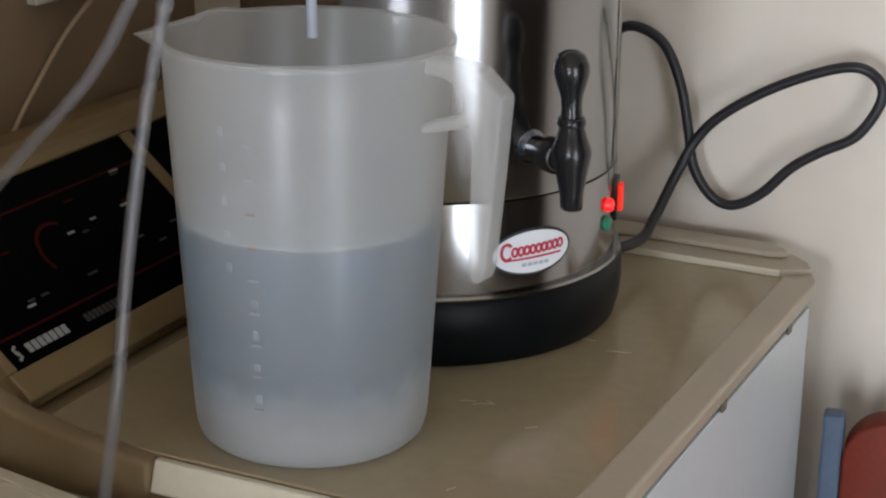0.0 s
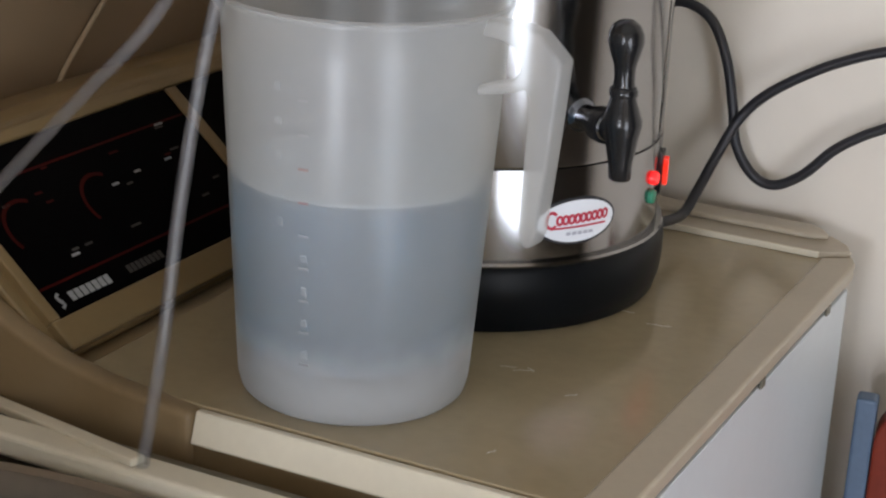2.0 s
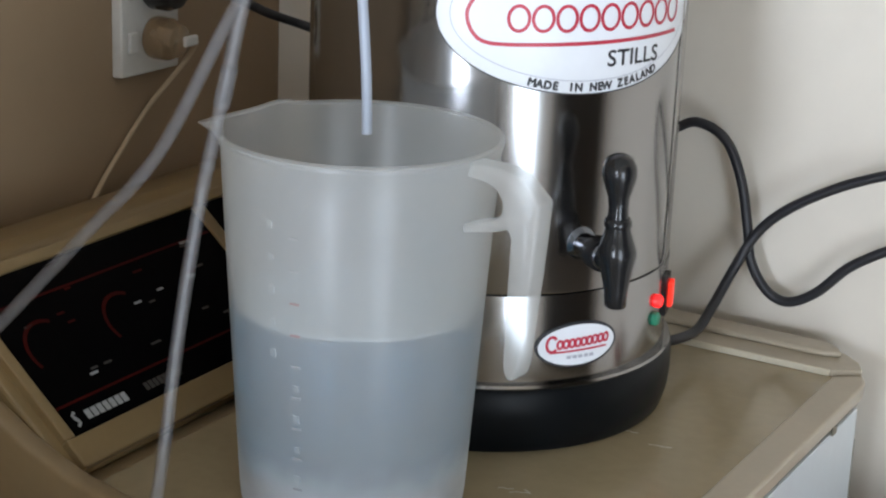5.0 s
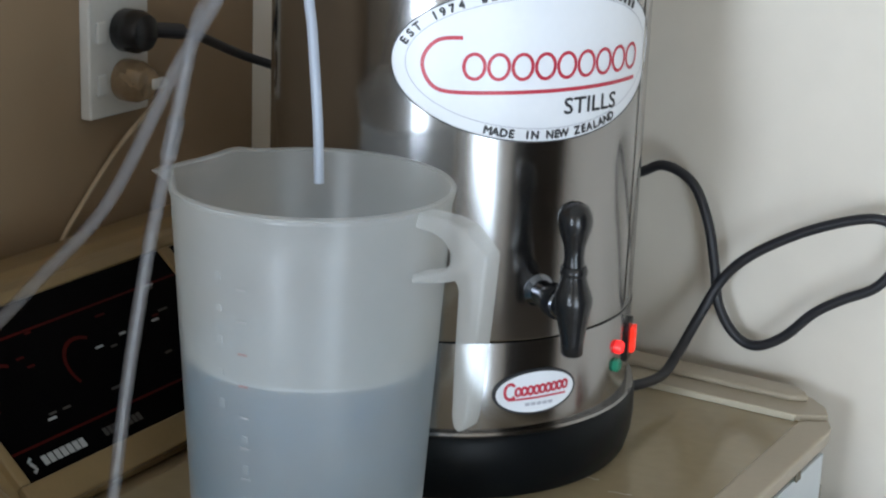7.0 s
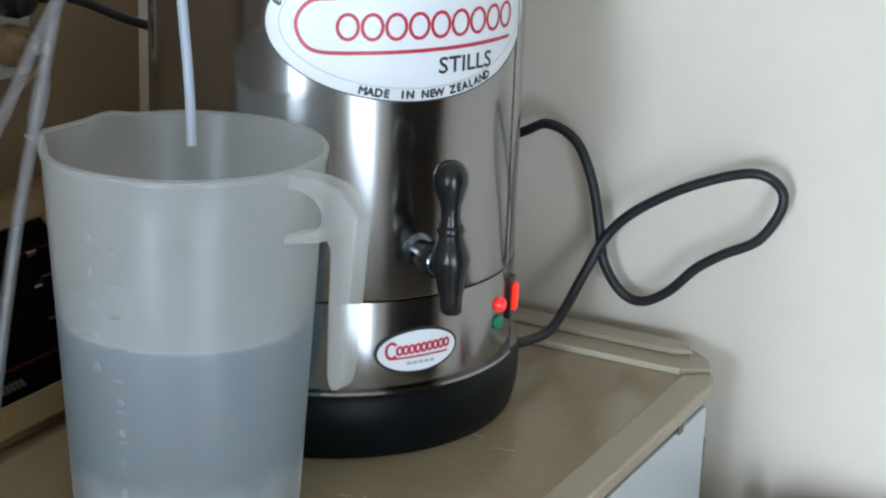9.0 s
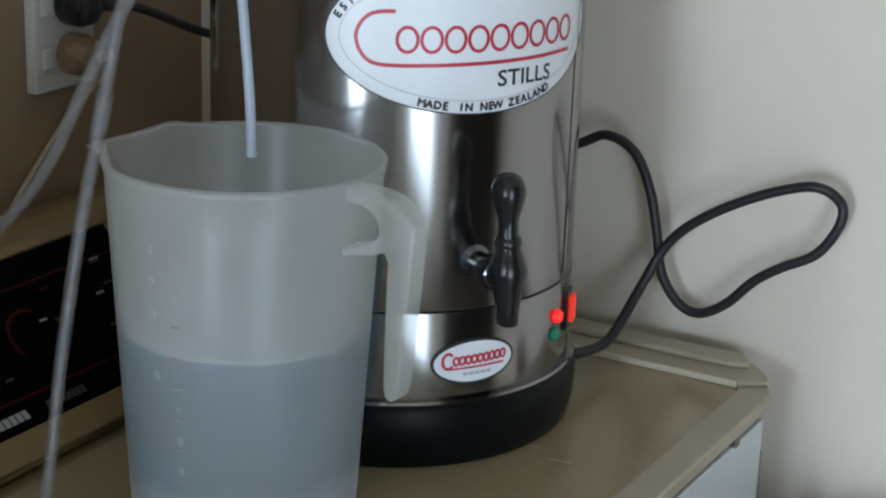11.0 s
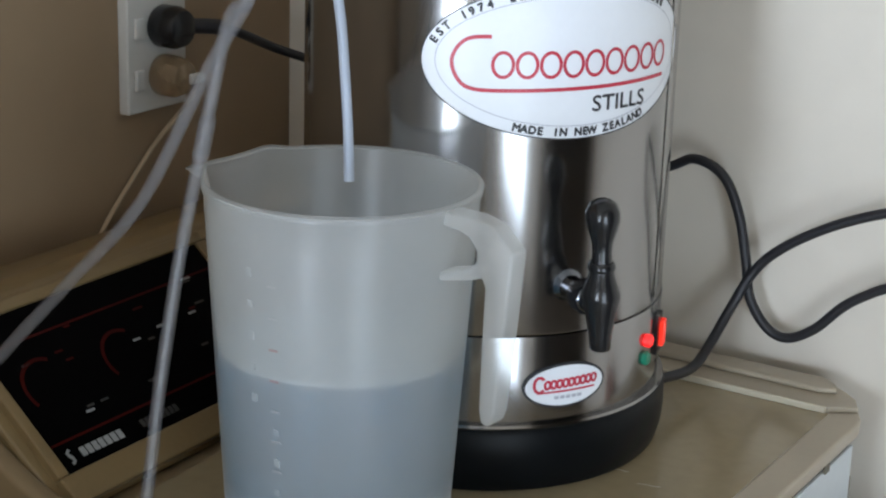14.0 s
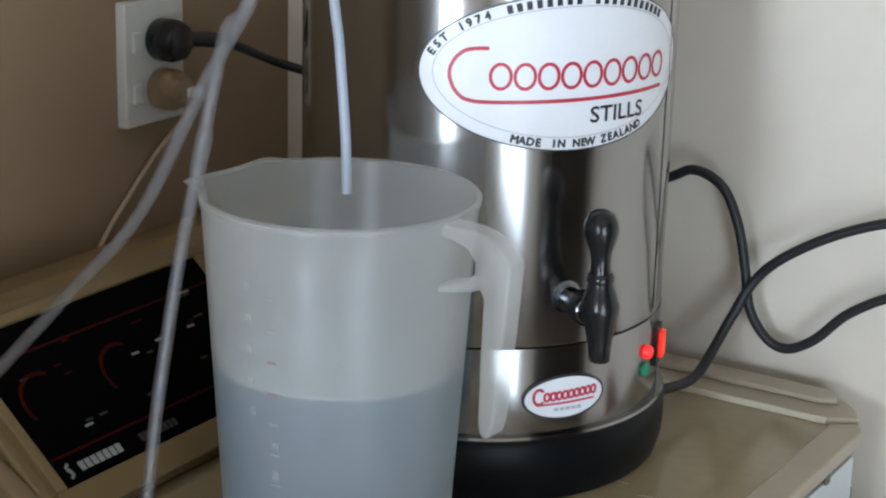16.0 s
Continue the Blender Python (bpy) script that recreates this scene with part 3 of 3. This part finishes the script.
# small oval badge near the base
BZ, BA = 0.9863, radians(-33.2)
bad = st_part("badge", wrap(oval(0.0362, 0.0186, 6, 56), SC, SR, BA, BZ, 0.0006, 0.0012), M_INK, "small oval badge, white with a dark border", smooth=30)
sticker("badge_face", oval(0.0340, 0.0166, 6, 56), M_STICKER, lift=0.0022, z=BZ, angle=BA, parent=bad)
bars = merge(bmesh.new(), oval_line(0.0044, 0.0062, 0.0024, 40, 320, 24), Matrix.Translation((-0.0225, 0.0020, 0)))
for k in range(9):
    merge(bars, oval_line(0.0022, 0.0032, 0.0021, 0, 360, 16), Matrix.Translation((-0.0160 + k * 0.0051, 0.0014 + 0.0002 * k, 0.00002 * k)))
merge(bars, stroke([(-0.024, -0.0048), (0.026, -0.0042)], 0.0016))
sticker("badge_emblem", bars, M_LOGO_RED, "plain red shapes", lift=0.0026, z=BZ, angle=BA, parent=bad)
bars = bmesh.new()
for k in range(5):
    merge(bars, stroke([(-0.010 + k * 0.005, -0.0095), (-0.010 + k * 0.005 + 0.004, -0.0095)], 0.0026))
sticker("badge_bars", bars, M_INKTHIN, lift=0.0026, z=BZ, angle=BA, parent=bad)

# tap
TA = radians(-34)
TC = (SC[0] + 0.1985 * math.cos(TA), SC[1] + 0.1985 * math.sin(TA))


def lean(bm):
    """The tap hangs a little askew."""
    for v in bm.verts:
        f = (1.1542 - v.co.z) * 0.030
        v.co = Vector((v.co.x + 0.845 * f, v.co.y + 0.53 * f, 1.0320 + (v.co.z - 1.0275) * 0.930))
    return bm


tap = st_part("tap", lean(lathe([(0, 1.0275), (0.0070, 1.0275), (0.0082, 1.0290), (0.0088, 1.040), (0.0122, 1.0600), (0.0146, 1.0715), (0.0146, 1.0760), (0.0120, 1.0840), (0.0100, 1.0905), (0.0092, 1.0945), (0, 1.0945)], TC, 40)), M_BLACK, "glossy black dispensing tap", smooth=50)
st_part("tap_collar", lean(lathe([(0, 1.0946), (0.0100, 1.0946), (0.0106, 1.0965), (0.0104, 1.1000), (0.0090, 1.1020), (0, 1.1020)], TC, 32)), M_BLACK, "", tap, 50)
st_part("tap_lever", lean(lathe([(0, 1.1021), (0.0080, 1.1021), (0.0074, 1.1100), (0.0082, 1.1190), (0.0110, 1.1280), (0.0131, 1.1370), (0.0128, 1.1440), (0.0098, 1.1505), (0.0050, 1.1535), (0, 1.1542)], TC, 32)), M_BLACK, "black lever knob", tap, 50)
stem = lathe([(0, 0), (0.0125, 0), (0.0130, 0.002), (0.0115, 0.004), (0.0095, 0.006), (0.0094, 0.022), (0.0120, 0.023), (0.0120, 0.035), (0.0095, 0.037), (0.0095, 0.047), (0, 0.047)], (0, 0), 28)
bmesh.ops.transform(stem, matrix=Matrix.Translation((SC[0] + (SR - 0.0015) * math.cos(TA), SC[1] + (SR - 0.0015) * math.sin(TA), 1.0680)) @ Matrix.Rotation(TA, 4, "Z") @ Matrix.Rotation(radians(90), 4, "Y"), verts=stem.verts[:])
st_part("tap_stem", stem, M_BLACKCHROME, "chrome tap stem with black nut", tap, 40)
nut = lathe([(0.0090, 0), (0.0128, 0), (0.0132, 0.002), (0.0132, 0.011), (0.0128, 0.013), (0.0090, 0.013)], (0, 0), 28, closed=True)
bmesh.ops.transform(nut, matrix=Matrix.Translation((SC[0] + (SR + 0.0215) * math.cos(TA), SC[1] + (SR + 0.0215) * math.sin(TA), 1.0680)) @ Matrix.Rotation(TA, 4, "Z") @ Matrix.Rotation(radians(90), 4, "Y"), verts=nut.verts[:])
st_part("tap_nut", nut, M_BLACK, "", tap, 40)


# indicator lamps and rocker switch on the lower shell
def button(name, angle, z, r, h, material, label, collar=None):
    b = lathe([(0, 0), (r, 0), (r, h * 0.6), (r * 0.75, h * 0.92), (0, h)], (0, 0), 20)
    bmesh.ops.transform(b, matrix=Matrix.Translation((SC[0] + SR * math.cos(angle), SC[1] + SR * math.sin(angle), z)) @ Matrix.Rotation(angle, 4, "Z") @ Matrix.Rotation(radians(90), 4, "Y"), verts=b.verts[:])
    ob = st_part(name, b, material, label, smooth=40)
    return ob


button("indicator_lamp", radians(3.2), 1.0012, 0.0055, 0.006, M_LAMP, "lit red indicator lamp")
button("indicator_lamp", radians(2.6), 0.9865, 0.0060, 0.005, M_GREEN, "dark green indicator lamp")
plate = stroke([(-0.0085, 0), (0.0085, 0)], 0.034)
sw = st_part("switch_plate", wrap(plate, SC, SR, radians(14.0), 0.9992, 0.0004, 0.0030), M_BLACK, "black rocker switch surround")
rk = bmesh.new()
merge(rk, stroke([(-0.0060, 0), (0.0, 0), (0.0060, 0)], 0.021))
st_part("rocker", wrap(rk, SC, SR, radians(15.0), 0.9992, 0.0035, 0.0035), M_SWITCH, "lit red rocker switch", sw)

# power cord of the still, looping over the wall, and its plug
CY = 0.497
loop = [(0.023, 1.084), (0.050, 1.096), (0.079, 1.084), (0.097, 1.050), (0.107, 1.009), (0.114, 0.974), (0.130, 0.947), (0.151, 0.941), (0.176, 0.955), (0.201, 0.982), (0.226, 1.000), (0.256, 1.018), (0.274, 1.047), (0.274, 1.067), (0.258, 1.081), (0.230, 1.076), (0.185, 1.056), (0.142, 1.028), (0.117, 1.001)]
line = [(-0.3975, 0.3560, 1.1830), (-0.3955, 0.3900, 1.1720), (-0.3960, 0.4500, 1.1480), (-0.3600, 0.4900, 1.1280), (-0.250, 0.4900, 1.1000), (-0.120, 0.4900, 1.0600), (-0.040, CY, 1.0580)]
line += [(x, CY + (-0.002 if i < 6 else 0.004 if i < 14 else -0.006), z) for i, (x, z) in enumerate(loop)]
line += [(0.1020, 0.480, 0.9660), (0.0940, 0.455, 0.9350), (0.0940, 0.420, 0.9240), (0.0900, 0.370, 0.9290), (0.0760, 0.350, 0.9300)]
cord = thing("power_cord", (-0.3975, 0.3137, 1.189), "black rubber power cord looping in front of the wall", "power cord")
part("cord", local(pipe(line, 0.0047, 12, per=6), cord), M_RUBBER, cord, smooth=60)


def across(profile, at, steps=36):
    """A turned piece whose axis points out of the west wall."""
    b = lathe(profile, (0, 0), steps)
    bmesh.ops.transform(b, matrix=Matrix.Translation(at) @ Matrix.Rotation(radians(90), 4, "Y"), verts=b.verts[:])
    return b


SX = XW + 0.0125
part("plug", local(across([(0, 0), (0.0190, 0), (0.0205, 0.003), (0.0205, 0.020), (0.0170, 0.029), (0.008, 0.032), (0, 0.032)], (SX + 0.0005, 0.3020, 1.1890)), cord), M_BLACK, cord, "round black mains plug", 40)
part("strain_relief", local(pipe([(SX + 0.018, 0.318, 1.188), (SX + 0.022, 0.338, 1.186), (SX + 0.027, 0.357, 1.183)], 0.0075, 14), cord), M_RUBBER, cord)

soc = thing("wall_socket", (XW, 0.297, 1.108), "white double power socket on the wall with two plugs in it", "power socket")
part("plate", local(box(XW, 0.2560, 1.1085, SX, 0.3400, 1.2275, 0.002), soc), M_SOCKET, soc)
for sz in (1.190, 1.1405):
    part("rocker", local(box(SX, 0.2640, sz - 0.010, SX + 0.004, 0.2760, sz + 0.010, 0.0015), soc), M_SOCKET, soc)
pl = thing("clear_plug", (SX, 0.311, 1.1405), "amber clear plug with a tan flex, in the socket", "plug")
part("body", local(across([(0, 0.0005), (0.0195, 0.0005), (0.0205, 0.004), (0.0200, 0.018), (0.0150, 0.030), (0.006, 0.034), (0, 0.034)], (SX, 0.3035, 1.1415)), pl), M_BRASSY, pl, smooth=40)
part("core", local(box(SX + 0.033, 0.303, 1.136, SX + 0.038, 0.322, 1.146, 0.002), pl), M_SOCKET, pl)
part("flex", local(pipe([(SX + 0.035, 0.318, 1.141), (SX + 0.028, 0.330, 1.134), (SX + 0.010, 0.330, 1.110), (SX - 0.006, 0.302, 1.075), (SX - 0.008, 0.258, 1.035), (SX - 0.008, 0.223, 1.000), (SX - 0.008, 0.200, 0.960)], 0.0024, 8), pl), M_WIRE, pl)

# ---- jug ----
JH, JR0, JR1 = 0.2752, 0.0810, 0.0957
jug = thing("measuring_jug", (0, 0, DECK), "cloudy plastic measuring jug holding clear liquid, on the lid", "jug")
jz = DECK + 0.0006
outer = [(0.0, jz + 0.031), (0.062, jz + 0.031), (0.0685, jz + 0.026), (0.0690, jz + 0.002), (0.0705, jz), (0.0740, jz + 0.0008), (0.0780, jz + 0.0045), (0.0801, jz + 0.012)]
outer += [(JR0 + (JR1 - JR0) * k / 12, jz + 0.022 + (JH - 0.030) * k / 12) for k in range(13)]
outer += [(JR1 + 0.0014, jz + JH - 0.0040), (JR1 + 0.0018, jz + JH - 0.0015), (JR1 + 0.0008, jz + JH)]
inner = [(JR1 - 0.0012, jz + JH - 0.0006), (JR1 - 0.0020, jz + JH - 0.006)]
inner += [(JR0 - 0.0022 + (JR1 - JR0) * k / 12, jz + 0.022 + (JH - 0.030) * k / 12) for k in range(11, 0, -1)]
inner += [(0.0795, jz + 0.040), (0.0760, jz + 0.0355), (0.066, jz + 0.0345), (0.0, jz + 0.0345)]
shell = lathe(outer + inner, (0, 0), 96)
# pulled lip on the side away from the handle
SP = radians(184)


def pull_lip(bm):
    for v in bm.verts:
        h = (v.co.z - (jz + JH - 0.045)) / 0.045
        if h > 0 and v.co.xy.length > 0.05:
            turn = math.atan2(v.co.y, v.co.x)
            d = (turn - SP + math.pi) % (2 * math.pi) - math.pi
            k = math.exp(-(d / 0.21) ** 2) * h * h
            r = v.co.xy.length + 0.031 * k
            side = math.exp(-((abs(d) - 0.42) / 0.14) ** 2) * h * h
            v.co = Vector((r * math.cos(turn), r * math.sin(turn), v.co.z - 0.010 * k + 0.003 * side))
    return bm


pull_lip(shell)
rolled = lathe([(JR1 + 0.0012, jz + JH - 0.0010), (JR1 + 0.0022, jz + JH + 0.0004), (JR1 + 0.0010, jz + JH + 0.0018), (JR1 - 0.0010, jz + JH + 0.0018), (JR1 - 0.0018, jz + JH + 0.0006), (JR1 - 0.0008, jz + JH - 0.0008)], (0, 0), 96, closed=True)
part("rim", local(pull_lip(rolled), jug), M_JUGH, jug, "pale rolled rim", 60)
part("shell", local(shell, jug), M_JUG, jug, "cloudy tapered shell with pouring lip", 45)
HA = radians(-6)


def handle_piece(profile, w, bevel):
    b = prism(profile, "y", -w / 2, w / 2, bevel, 3)
    bmesh.ops.transform(b, matrix=Matrix.Rotation(HA, 4, "Z"), verts=b.verts[:])
    return b


hd = [(0.0925, 1.1755), (0.119, 1.1755), (0.1345, 1.1725), (0.1520, 1.1570), (0.1480, 1.1070), (0.1420, 1.0440), (0.1395, 1.0360), (0.1350, 1.0325), (0.1305, 1.0350), (0.1288, 1.0430), (0.1290, 1.0870), (0.1300, 1.1300), (0.1270, 1.1355), (0.1185, 1.1320), (0.0915, 1.1260), (0.0918, 1.1325), (0.1165, 1.1395), (0.1220, 1.1455), (0.1220, 1.1535), (0.1165, 1.1605), (0.1065, 1.1640), (0.0935, 1.1645)]
part("handle", local(handle_piece(hd, 0.017, 0.0035), jug), M_JUGH, jug, "open-ended cloudy plastic handle", 40)
# raised scale with graduation marks
for k in range(9):
    z = 0.945 + k * 0.0225
    r = JR0 + (JR1 - JR0) * (z - jz - 0.022) / (JH - 0.03)
    m = stroke([(-0.0035, 0), (0.0035, 0)], 0.0016)
    part("graduation_mark", local(wrap(m, (0, 0), r, radians(-84.5), z, 0.0003, 0.0003), jug), M_TICK if 5 <= k <= 6 else M_TICK2, jug)
    m = stroke([(-0.0022, 0.003), (0.0022, 0.003)], 0.0042 if k % 2 else 0.0056)
    part("graduation_bar", local(wrap(m, (0, 0), r, radians(-84.5 if k < 4 else -96), z + 0.004, 0.0002, 0.0006), jug), M_JUG, jug)
LV = 1.0580
lq = [(0.0, jz + 0.0350), (0.0655, jz + 0.0350), (0.0755, jz + 0.0360), (0.0788, jz + 0.0405)]
lq += [(JR0 - 0.0026 + (JR1 - JR0) * k / 8 * (LV - 0.003 - jz - 0.022) / (JH - 0.03), jz + 0.022 + (LV - 0.003 - jz - 0.022) * k / 8) for k in range(2, 9)]
lq += [(0.060, LV - 0.0030), (0.0, LV - 0.0030)]
liquid = thing("jug_liquid", (0, 0, jz + 0.0350), "clear bluish liquid standing half way up the jug", "liquid")
part("liquid", local(lathe(lq, (0, 0), 72), liquid), M_LIQUID, liquid, smooth=40)
lr = JR0 - 0.0028 + (JR1 - JR0) * (LV - jz - 0.022) / (JH - 0.03)
# Sheen is painted by a pale cloudy disc laid over the liquid.
part("surface", local(lathe([(0, LV - 0.0006), (lr - 0.004, LV - 0.0006), (lr - 0.001, LV - 0.0001), (lr, LV + 0.0008), (lr - 0.001, LV - 0.0014), (0, LV - 0.0016)], (0, 0), 72), liquid), M_SHEEN, liquid, "liquid surface with its pale sheen painted in", 40)
# where the jug stands on the lid
for ob in (jug, liquid):
    ob.matrix_basis = Matrix.Translation((0.0085, -0.0135, 0)) @ ob.matrix_basis

# ---- hoses ----
tube = thing("outlet_tube", (0.0024, 0.0016, 1.1735), "bluish plastic outlet tube hanging into the jug", "tube")
part("tube", local(pipe([(0.0030, 0.0020, 1.1720), (0.0018, 0.0010, 1.2150), (-0.0020, -0.0015, 1.2750), (-0.0060, -0.0030, 1.3300), (-0.010, 0.030, 1.4100), (-0.020, 0.150, 1.4700), (-0.0250, 0.2000, 1.4640)], 0.0036, 14, 0.0022), tube), M_TUBE, tube, smooth=60)
h1 = thing("cooling_hose", (0.012, -0.12, 1.321), "clear vinyl cooling hose running down beside the jug", "hose", "cooling hoses")
part("hose", local(pipe([(-0.0500, 0.1300, 1.4640), (0.020, -0.060, 1.4300), (0.0200, -0.1180, 1.3600), (0.0090, -0.1200, 1.3160), (-0.0070, -0.1200, 1.2980), (-0.0300, -0.1200, 1.2086), (-0.0460, -0.1220, 1.1400), (-0.0540, -0.1350, 1.0500), (-0.0560, -0.1500, 0.9650), (-0.0620, -0.1680, 0.8700), (-0.0640, -0.1900, 0.7800)], 0.0047, 14, 0.0033), h1), M_HOSE, h1, smooth=60)
part("sleeve", local(pipe([(-0.0235, -0.1200, 1.2340), (-0.0268, -0.1200, 1.2210), (-0.0302, -0.1200, 1.2080)], 0.0058, 14, 0.0049), h1), M_HOSE, h1, "short joining sleeve", 60)
h2 = thing("cooling_hose", (0.012, -0.12, 1.321), "clear vinyl cooling hose sloping away over the control panel", "hose", "cooling hoses")
part("hose", local(pipe([(-0.0700, 0.1300, 1.4640), (0.004, -0.050, 1.4300), (0.0240, -0.1150, 1.3600), (0.0150, -0.1230, 1.3213), (-0.0240, -0.1200, 1.2650), (-0.0790, -0.1220, 1.1700), (-0.1230, -0.1430, 1.1130), (-0.1680, -0.1640, 1.0570), (-0.2450, -0.2000, 0.9600), (-0.2850, -0.2400, 0.8700), (-0.2800, -0.2800, 0.7700)], 0.0047, 14, 0.0033), h2), M_HOSE, h2, smooth=60)

# ---- laundry tub beside the machine ----
tub = thing("laundry_tub", (-0.05, -0.40, 0.0), "cream laundry tub unit with a stainless steel bowl", "laundry tub")


def tub_part(name, bm, material, label="", smooth=None):
    return part(name, local(bm, tub), material, tub, label, smooth)


tub_part("cabinet", box(-0.425, -0.640, 0.0, 0.30, -0.125, 0.560, 0.004), M_WHITE)
# Ledge coloured dark in place of the shade beside the machine.
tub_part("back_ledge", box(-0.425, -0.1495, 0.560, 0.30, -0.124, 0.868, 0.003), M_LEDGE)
tub_part("rim", box(-0.425, -0.176, 0.862, 0.30, -0.1500, 0.880, 0.004, 3), M_CREAM, "cream plastic rim")
tub_part("side_rim", box(-0.425, -0.640, 0.560, -0.395, -0.1765, 0.880, 0.004), M_CREAM)
tub_part("side_rim", box(0.270, -0.640, 0.560, 0.30, -0.1765, 0.880, 0.004), M_CREAM)
tub_part("front_rim", box(-0.3945, -0.640, 0.560, 0.2695, -0.610, 0.880, 0.004), M_CREAM)
bowl = lathe([(0.1700, 0.8700), (0.1760, 0.8720), (0.1800, 0.8690), (0.1700, 0.8500), (0.1640, 0.6200), (0.14, 0.590), (0, 0.586), (0, 0.583), (0.145, 0.587), (0.168, 0.618), (0.172, 0.850)], (-0.06, -0.390), 64)
for v in bowl.verts:
    v.co.x, v.co.y = -0.06 + (v.co.x + 0.06) * 1.65, -0.390 + (v.co.y + 0.390) * 1.16
tub_part("bowl", bowl, M_STEEL2, "stainless steel bowl", 40)
strip = box(-0.085, -0.006, 0.0, 0.085, 0.006, 0.006, 0.0015)
st2 = tagged(part("plastic_strip", strip, M_CREAM), "loose cream plastic strip lying beside the machine", "strip")
st2.matrix_basis = pose(-0.145, -0.1460, 0.8750, 0, -4, -15)

# ---- upright board leaning at the wall beside the machine ----
brd = thing("storage_board", (0.2865, 0.42, 0.0), "tall deep red rounded board with slate-blue edge beside the machine", "board")
corner = [(0.040 - 0.040 * math.sin(radians(9 * k)), 0.750 + 0.040 * math.cos(radians(9 * k))) for k in range(11)]
part("board", prism([(0.30, 0.0), (0.30, 0.792)] + corner + [(0.0, 0.0)], "y", 0.0, 0.034, 0.006, 3), M_CARD_RED, brd, smooth=40)
part("edge_strip", box(-0.019, 0.004, 0.0, -0.0005, 0.026, 0.789, 0.003), M_CARD_BLUE, brd, "slate-blue edge")
brd.matrix_basis = pose(0.2865, 0.4200, 0.0, 0, 0, 9)
